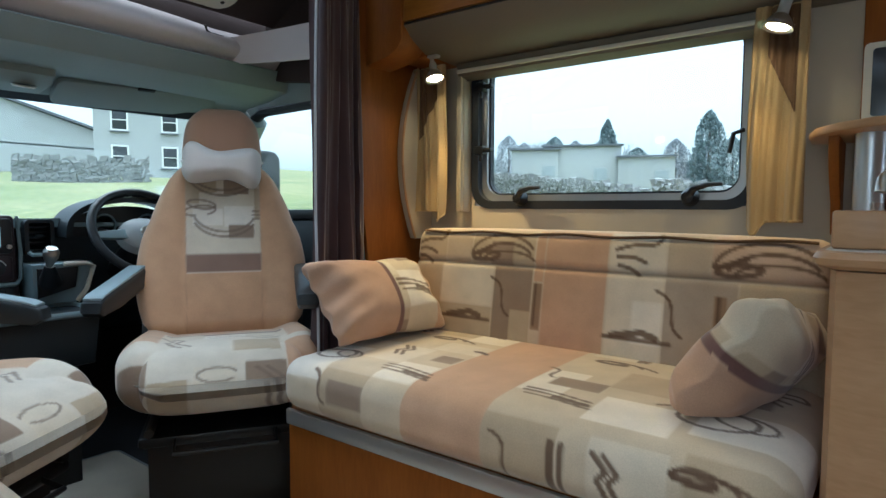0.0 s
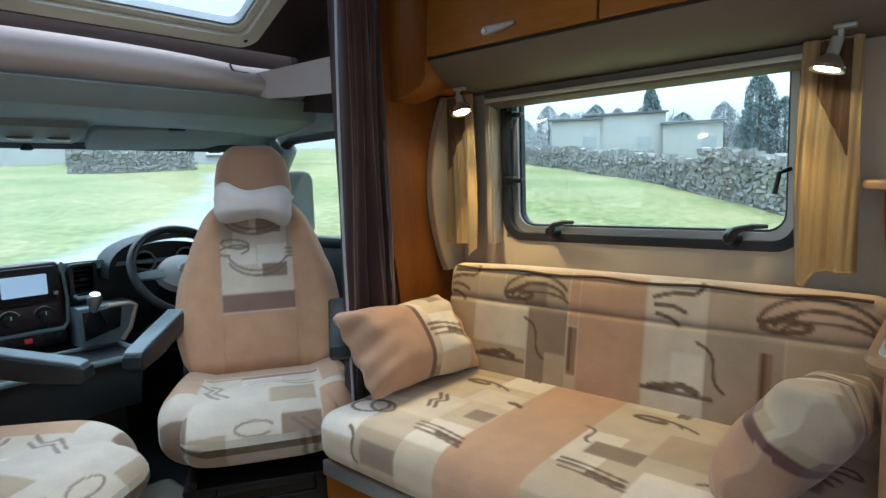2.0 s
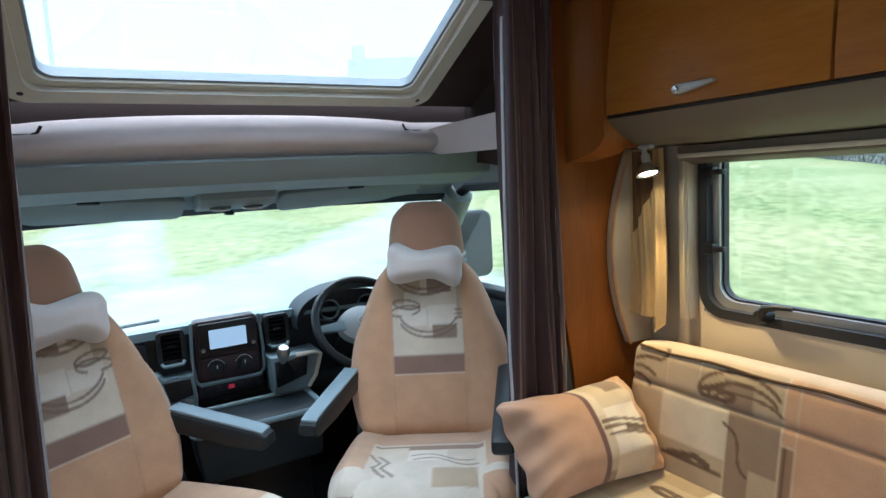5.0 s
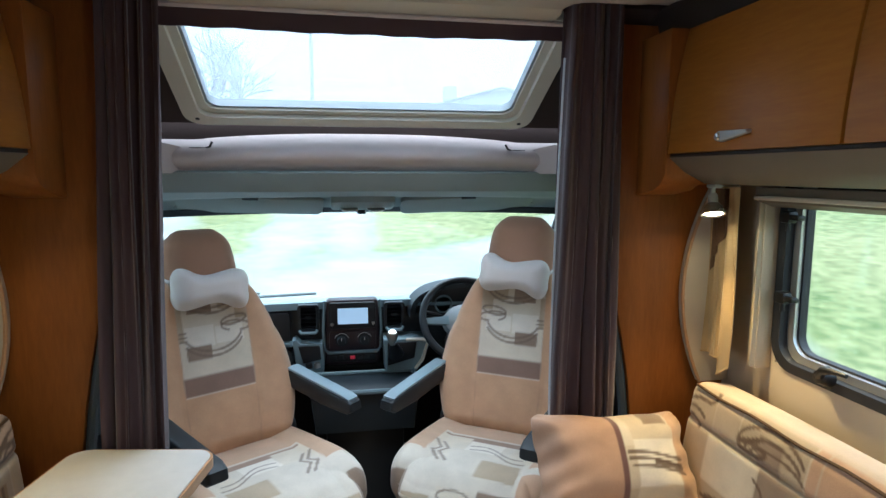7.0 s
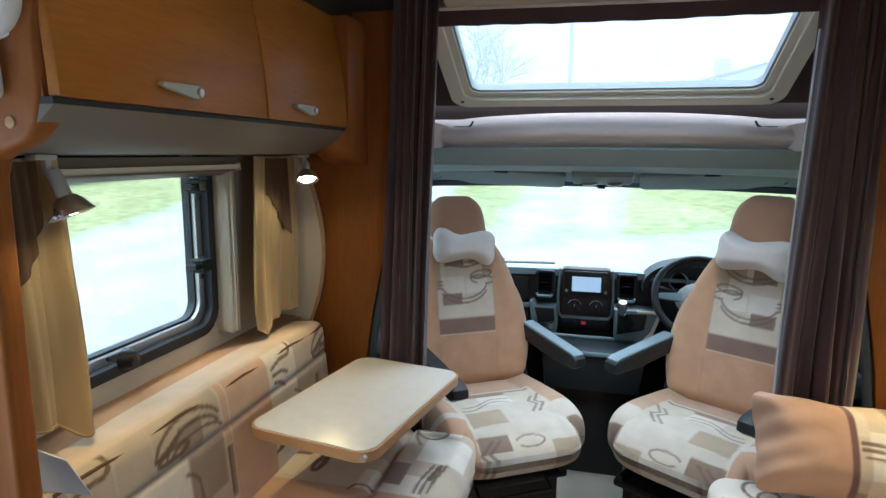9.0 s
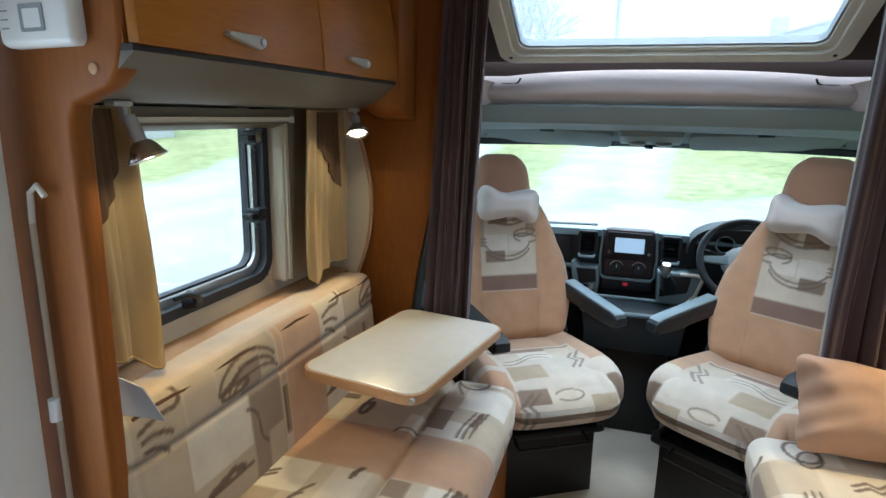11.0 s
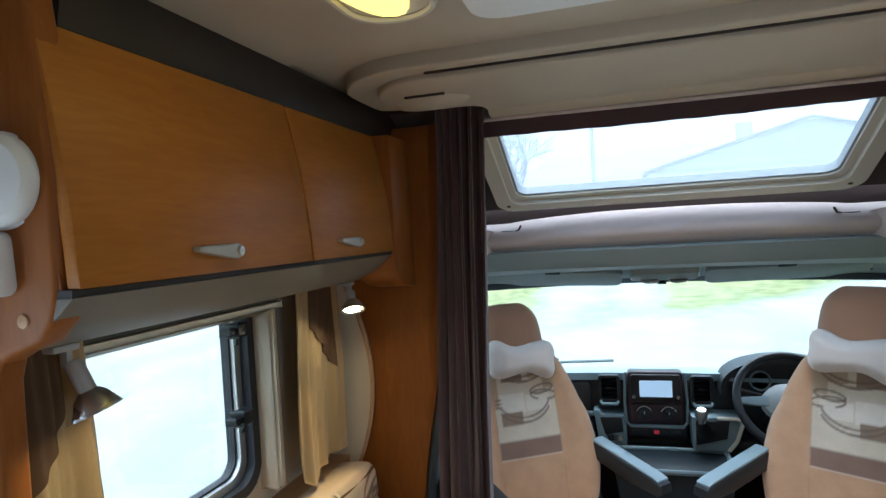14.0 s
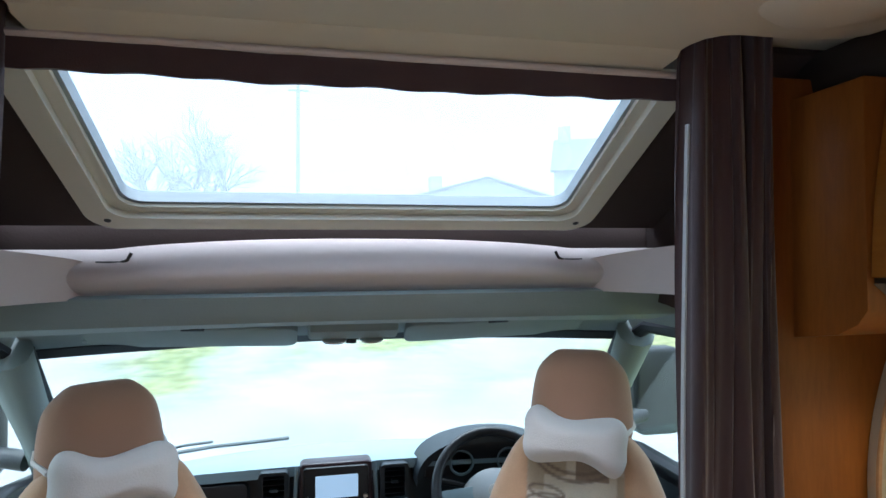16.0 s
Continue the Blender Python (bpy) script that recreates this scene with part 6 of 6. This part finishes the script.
part("bowl", lathe([(0.028, 0.0), (0.03, 0.004), (0.036, 0.07), (0.034, 0.071), (0.028, 0.008), (0.001, 0.006)], Matrix.Translation((0.60, 0.50, 0.847)), 14), CLEARLENS, tp)
tap = thing("kitchen_tap", "chrome mixer tap with a curved spout", "tap", (0.72, 0.44, 0.846))
part("body", lathe([(0.026, 0), (0.026, 0.006), (0.018, 0.012), (0.017, 0.07), (0.02, 0.09), (0.012, 0.105), (0.001, 0.108)], Matrix.Translation((0.66, 0.46, 0.847)), 18), CHROME, tap)
part("spout", tube([(0.66, 0.46, 0.92), (0.64, 0.475, 0.965), (0.60, 0.50, 0.975), (0.575, 0.515, 0.955), (0.572, 0.517, 0.935)], 0.012, 10), CHROME, tap)
part("lever", tube([(0.66, 0.46, 0.95), (0.69, 0.46, 0.985), (0.715, 0.46, 0.99)], [0.010, 0.008, 0.006], 8), CHROME, tap)
ed = thing("edge_block", "short upright wooden end stop on the worktop", "end stop", (0.47, 0.55, 0.846))
part("block", box(0.425, 0.44, 0.50, 0.575, 0.847, 0.905, 0.005), BEECH, ed)

# ---- outside ----
def height(x, y):
    """The lie of the land: level by the van, rising ahead and to the right."""
    r = max(0.0, y - 2.5)
    h = -0.62 + 0.085 * r - 0.0002 * r * r * (r < 60)
    q = max(0.0, x - 2.0)
    h += 0.05 * min(q, 14) + 0.03 * max(0, q - 14)
    h -= 0.55 * min(1.0, max(0.0, (9 - y) / 8)) * min(1.0, max(0.0, (x - 4) / 5))
    w = max(0.0, -x - 3)
    h -= 0.02 * min(w, 20)
    return max(h, -3.0) + 0.05 * math.sin(x * 0.7) * math.sin(y * 0.55) * min(1, (abs(x) + abs(y)) / 20)


def ground():
    xs = [-400, -200, -100, -60, -40] + [-30 + 0.4 * i for i in range(151)] + [34, 40, 48, 60, 100, 200, 400]
    ys = [-400, -150, -60, -30] + [-18 + 0.4 * i for i in range(151)] + [46, 52, 60, 80, 120, 200, 400]
    verts = [(x, y, height(max(-60, min(60, x)), max(-60, min(70, y)))) for x in xs for y in ys]
    m = len(ys)
    faces = [(i * m + j, (i + 1) * m + j, (i + 1) * m + j + 1, i * m + j + 1) for i in range(len(xs) - 1) for j in range(m - 1)]
    me = bpy.data.meshes.new("ground")
    me.from_pydata(verts, [], faces)
    me.polygons.foreach_set("use_smooth", [True] * len(faces))
    me.materials.append(LAND)
    tracks = []

    def track(fn, w):
        tracks.append(([fn(i / 60) for i in range(61)], w))
    track(lambda t: (-4.8 - 0.5 * t - 16.0 * max(0, t - 0.42) ** 1.3, -30 + 75 * t), 3.2)
    track(lambda t: (-6 + 8.5 * t, 5.8 + 1.0 * t), 2.1)
    track(lambda t: (-1.15 + 0.3 * t + 1.6 * t * t, 8.6 + 24 * t), 0.5)
    track(lambda t: (-0.15 + 0.9 * t + 1.7 * t * t, 8.6 + 24 * t), 0.48)
    track(lambda t: (0.8 + 12.5 * t, 9.0 + 6.0 * t + 10.0 * t * t), 0.95)
    co = np.array(verts)[:, :2]
    wear = np.zeros(len(co))
    for pts, half in tracks:
        d = np.full(len(co), 99.0)
        for px, py in pts:
            d = np.minimum(d, np.hypot(co[:, 0] - px, co[:, 1] - py))
        wear = np.maximum(wear, np.clip(0.5 + (half - d) / min(1.6, 2 * half), 0, 1))
    a = me.attributes.new("wear", "FLOAT", "POINT")
    a.data.foreach_set("value", wear)
    ob = new("ground", me)
    return tagged(ob, "rough green grass and pale worn gravel sloping up around the van", "ground", "", "structure")


ground()


def house(name, label, x, y, w, d, h, roofh, rot, cols, rows, chimneys=2, wallmat=RENDERWALL):
    z = height(x, y) - 0.3
    m = pose(x, y, z, 0, 0, rot)
    t = thing(name, label, "house", m=m)
    part("wall", join(box(-w / 2, w / 2, 0, d, 0, h, 0)), wallmat, t, local=True)
    part("roof", prism([(-0.3, h - 0.05), (d / 2, h + roofh), (d + 0.3, h - 0.05), (d + 0.3, h + 0.1), (d / 2, h + roofh + 0.18), (-0.3, h + 0.1)], "x", -w / 2 - 0.2, w / 2 + 0.2), SLATE, t, local=True)
    part("gable", prism([(0, h - 0.1), (d, h - 0.1), (d / 2, h + roofh)], "x", -w / 2, w / 2), wallmat, t, local=True)
    for c in range(chimneys):
        cx = (-w / 2 + 0.5) if c == 0 else (w / 2 - 0.5)
        part("chimney", box(cx - 0.4, cx + 0.4, d / 2 - 0.35, d / 2 + 0.35, h + roofh - 0.6, h + roofh + 1.0, 0.03), wallmat, t, local=True)
    for r in range(rows):
        for c in range(cols):
            cx = -w / 2 + w * (c + 0.5) / cols
            cz = 0.9 + r * (h - 0.6) / rows
            wn_ = part("window", box(cx - 0.38, cx + 0.38, -0.03, 0.05, cz, cz + 1.1, 0.01), SCREEN, t, local=True)
            part("window_frame", ring([(cx - 0.44, cz - 0.06), (cx + 0.44, cz - 0.06), (cx + 0.44, cz + 1.16), (cx - 0.44, cz + 1.16)], [(cx - 0.35, cz + 0.03), (cx + 0.35, cz + 0.03), (cx + 0.35, cz + 1.07), (cx - 0.35, cz + 1.07)], "y", -0.06, 0.0), WHITEPLASTIC, wn_, local=True)
            part("glazing_bar", box(cx - 0.38, cx + 0.38, -0.05, -0.02, cz + 0.52, cz + 0.57, 0.005), WHITEPLASTIC, wn_, local=True)
            part("sill", box(cx - 0.48, cx + 0.48, -0.14, 0.02, cz - 0.14, cz - 0.06, 0.01), SLATE, wn_, local=True)
    return t


house("farmhouse", "white two-storey rendered house with grey slate roof", 17.4, 34.0, 7.6, 6.0, 4.6, 2.4, -26, 3, 2)
gh = house("gabled_house", "large pale rendered house with a steep slate roof and chimney", 2.0, 48.0, 8.0, 20.0, 2.3, 2.7, -90, 3, 1, 0)
part("chimney", box(2.6, 3.5, 5.8, 6.7, 3.4, 5.2, 0.03), RENDERWALL, gh, local=True)
house("barn", "low white building with slate roof beyond the lane", -17.0, 12.0, 12.0, 6.0, 3.2, 1.6, 78, 3, 1, 0)


def stone_wall(x0, y0, x1, y1, h, thick, n_near, seed, label, step=0.26):
    """A dry-stone wall: courses of uneven stones with upright copes."""
    rnd = random.Random(seed)
    L = math.hypot(x1 - x0, y1 - y0)
    dx, dy = (x1 - x0) / L, (y1 - y0) / L
    t = thing("dry_stone_wall", label, "wall", ((x0 + x1) / 2, (y0 + y1) / 2, height((x0 + x1) / 2, (y0 + y1) / 2)), kind="structure")
    verts, faces = [], []
    courses = max(2, int(h / 0.11))

    def stone(s, z, ln, ht, dp, lean):
        b = len(verts)
        for k in range(8):
            a, c, e = (k & 1) * 2 - 1, ((k >> 1) & 1) * 2 - 1, (k >> 2)
            jx = ln / 2 * a * rnd.uniform(0.72, 1.08) + lean * e
            jn = dp / 2 * c * rnd.uniform(0.7, 1.1)
            gx, gy = x0 + dx * (s + jx) - dy * jn, y0 + dy * (s + jx) + dx * jn
            verts.append((gx, gy, z + ht * (e + rnd.uniform(-0.22, 0.22))))
        for q in ((0, 1, 3, 2), (4, 6, 7, 5), (0, 4, 5, 1), (2, 3, 7, 6), (0, 2, 6, 4), (1, 5, 7, 3)):
            faces.append(tuple(b + i for i in q))
    for c in range(courses):
        s = 0.0
        while s < L:
            ln = rnd.uniform(0.5, 1.4) * step
            gx, gy = x0 + dx * s, y0 + dy * s
            stone(s + ln / 2, height(gx, gy) - 0.1 + c * h / courses, ln, h / courses * 1.02, thick * rnd.uniform(0.85, 1.1), 0)
            s += ln
    s = 0.0
    while s < L:
        ln = rnd.uniform(0.14, 0.42)
        gx, gy = x0 + dx * s, y0 + dy * s
        stone(s + ln / 2, height(gx, gy) - 0.12 + h, ln * 0.9, rnd.uniform(0.10, 0.27), thick * 0.8, rnd.uniform(-0.06, 0.12))
        s += ln
    me = bpy.data.meshes.new("stones")
    inv = BASE[t].inverted()
    me.from_pydata([tuple(inv @ Vector(v)) for v in verts], [], faces)
    me.materials.append(STONE)
    ob = new("stones", me)
    ob.parent = t
    tagged(ob, "grey uneven dry stones with upright copes", kind="stuff")
    return t


stone_wall(11.5, -3.3, 19.9, 6.9, 1.5, 0.5, 0, 3, "grey dry-stone field wall with rough upright copes", 0.24)
stone_wall(19.9, 6.9, 38, 29, 1.05, 0.5, 0, 7, "farther grey dry-stone field wall, lower and uneven")
stone_wall(9.0, 32.0, 13.8, 29.6, 1.1, 0.5, 0, 5, "low grey garden wall before the white house")


def shed(x, y, w, d, h, rot, label):
    z = height(x, y) - 0.2
    t = thing("shed", label, "shed", m=pose(x, y, z, 0, 0, rot), group="sheds")
    part("wall", box(-w / 2, w / 2, 0, d, 0, h, 0.02), RENDERWALL, t, local=True)
    part("roof", prism([(-0.2, h), (d + 0.2, h + 0.3), (d + 0.2, h + 0.42), (-0.2, h + 0.12)], "x", -w / 2 - 0.15, w / 2 + 0.15), SLATE, t, local=True)
    part("door", box(w * 0.15, w * 0.15 + 0.9, -0.05, 0.02, 0, min(1.9, h - 0.2), 0.01), GREYPLASTIC, t, local=True)


shed(38.2, 18.0, 5.2, 4, 3.4, -65, "long low white shed behind the wall")
shed(39.5, 14.0, 3.6, 3, 2.8, -70, "small white shed behind the wall")
shed(36.6, 20.8, 3.2, 4, 3.0, -61, "low shed with a dark roof beyond the field wall")


def conifer(x, y, h, r, seed, label, leafmat=LEAF_HAZED):
    rnd = random.Random(seed)
    z = height(min(60, x), min(70, y)) - 0.2
    t = thing("tree", label, "tree", (x, y, z), "trees")
    part("trunk", tube([(x, y, z), (x + 0.1, y, z + h * 0.5), (x, y, z + h * 0.92)], [h * 0.03, h * 0.02, h * 0.006], 8), BARK, t)
    verts, faces = [], []
    for i in range(4200):
        k = rnd.random()
        a = rnd.uniform(0, 6.2832)
        rad = r * (1 - k ** 3.0) ** 0.7 * rnd.uniform(0.55, 1.0) * (0.88 + 0.12 * math.sin(a * 3 + k * 9))
        c = Vector((x + rad * math.cos(a), y + rad * math.sin(a), z + h * (0.06 + 0.95 * k)))
        s = rnd.uniform(0.10, 0.22) * h / 9
        d1 = Vector((rnd.gauss(0, 1), rnd.gauss(0, 1), rnd.gauss(0, 1))).normalized() * s
        d2 = d1.orthogonal().normalized() * s * 0.6
        b = len(verts)
        verts += [tuple(c - d1 - BASE[t].translation), tuple(c + d2 - BASE[t].translation), tuple(c + d1 + Vector((0, 0, s)) - BASE[t].translation), tuple(c - d2 - BASE[t].translation)]
        faces.append((b, b + 1, b + 2, b + 3))
    me = bpy.data.meshes.new("crown")
    me.from_pydata(verts, [], faces)
    me.materials.append(leafmat)
    new("crown", me).parent = t


def bare_tree(x, y, h, seed, label):
    rnd = random.Random(seed)
    z = height(max(-60, min(60, x)), min(70, y)) - 0.2
    t = thing("tree", label, "tree", (x, y, z), "trees")
    limbs, twigs = [], []

    def grow(p, d, ln, r, depth):
        q = p + d * ln
        mid = (p + q) / 2 + Vector((rnd.gauss(0, 1), rnd.gauss(0, 1), rnd.gauss(0, 1))) * ln * 0.06
        (limbs if depth < 2 else twigs).append(tube([p, mid, q], [r, r * 0.85, r * 0.65], 6 if depth < 2 else 4))
        if depth == 4:
            return
        for _ in range(rnd.choice((3, 3, 4)) if depth else 4):
            nd = (d + Vector((rnd.gauss(0, 0.5), rnd.gauss(0, 0.5), rnd.gauss(0.12, 0.35)))).normalized()
            grow(p + (q - p) * rnd.uniform(0.6, 1.0), nd, ln * rnd.uniform(0.55, 0.75), r * 0.55, depth + 1)
    grow(Vector((x, y, z)), Vector((0, 0, 1)), h * 0.36, h * 0.022, 0)
    part("trunk", join(*limbs), BARK, t)
    part("crown", join(*twigs), TWIG_HAZED, t, "bare winter twigs")


conifer(58, 14.5, 7.6, 1.9, 1, "tall dark narrow evergreen tree behind the sheds")
conifer(55, 23, 6.6, 1.2, 2, "dark pointed evergreen tree on the far slope")
rt = random.Random(11)
for i in range(15):
    conifer(61 + rt.uniform(-2, 4), 2 + 3.4 * i + rt.uniform(-1, 1), rt.uniform(4.2, 6.0), rt.uniform(1.9, 2.6), 30 + i, "grey-green rounded bush on the far slope", LEAF_HAZED if i % 3 == 0 else TWIG_HAZED)
for i in range(13):
    bare_tree(62 + rt.uniform(-4, 6), -2 + 4.4 * i + rt.uniform(-1.5, 1.5), rt.uniform(4.6, 6.4), 20 + i, "bare winter tree on the far slope")
for i, (tx, ty, th) in enumerate(((-4.0, 25, 6.8), (-5.2, 26, 7.4), (-6.3, 25, 7.0), (-4.6, 28, 7.2), (-5.8, 24, 6.2))):
    bare_tree(tx, ty, th, 50 + i, "bare winter tree with a hazy crown beside the lane")
po = thing("utility_pole", "slim grey utility pole on the slope ahead", "utility pole", (-1.2, 30, height(-1.2, 30)))
part("pole", rod((-1.2, 30, height(-1.2, 30) - 0.3), (-1.2, 30, height(-1.2, 30) + 8.5), 0.11, 0.08), GREYPLASTIC, po)
part("crossarm", box(-1.7, -0.7, 29.95, 30.05, height(-1.2, 30) + 8.0, height(-1.2, 30) + 8.1, 0.02), GREYPLASTIC, po)
pt = thing("plant_pot", "dark plant pot standing by the white building", "plant pot", (-12.5, 9.5, height(-12.5, 9.5)))
part("pot", lathe([(0.25, 0), (0.36, 0.5), (0.4, 0.55), (0.34, 0.55), (0.3, 0.45), (0.001, 0.45)], Matrix.Translation((-12.5, 9.5, height(-12.5, 9.5)))), SLATE, pt)
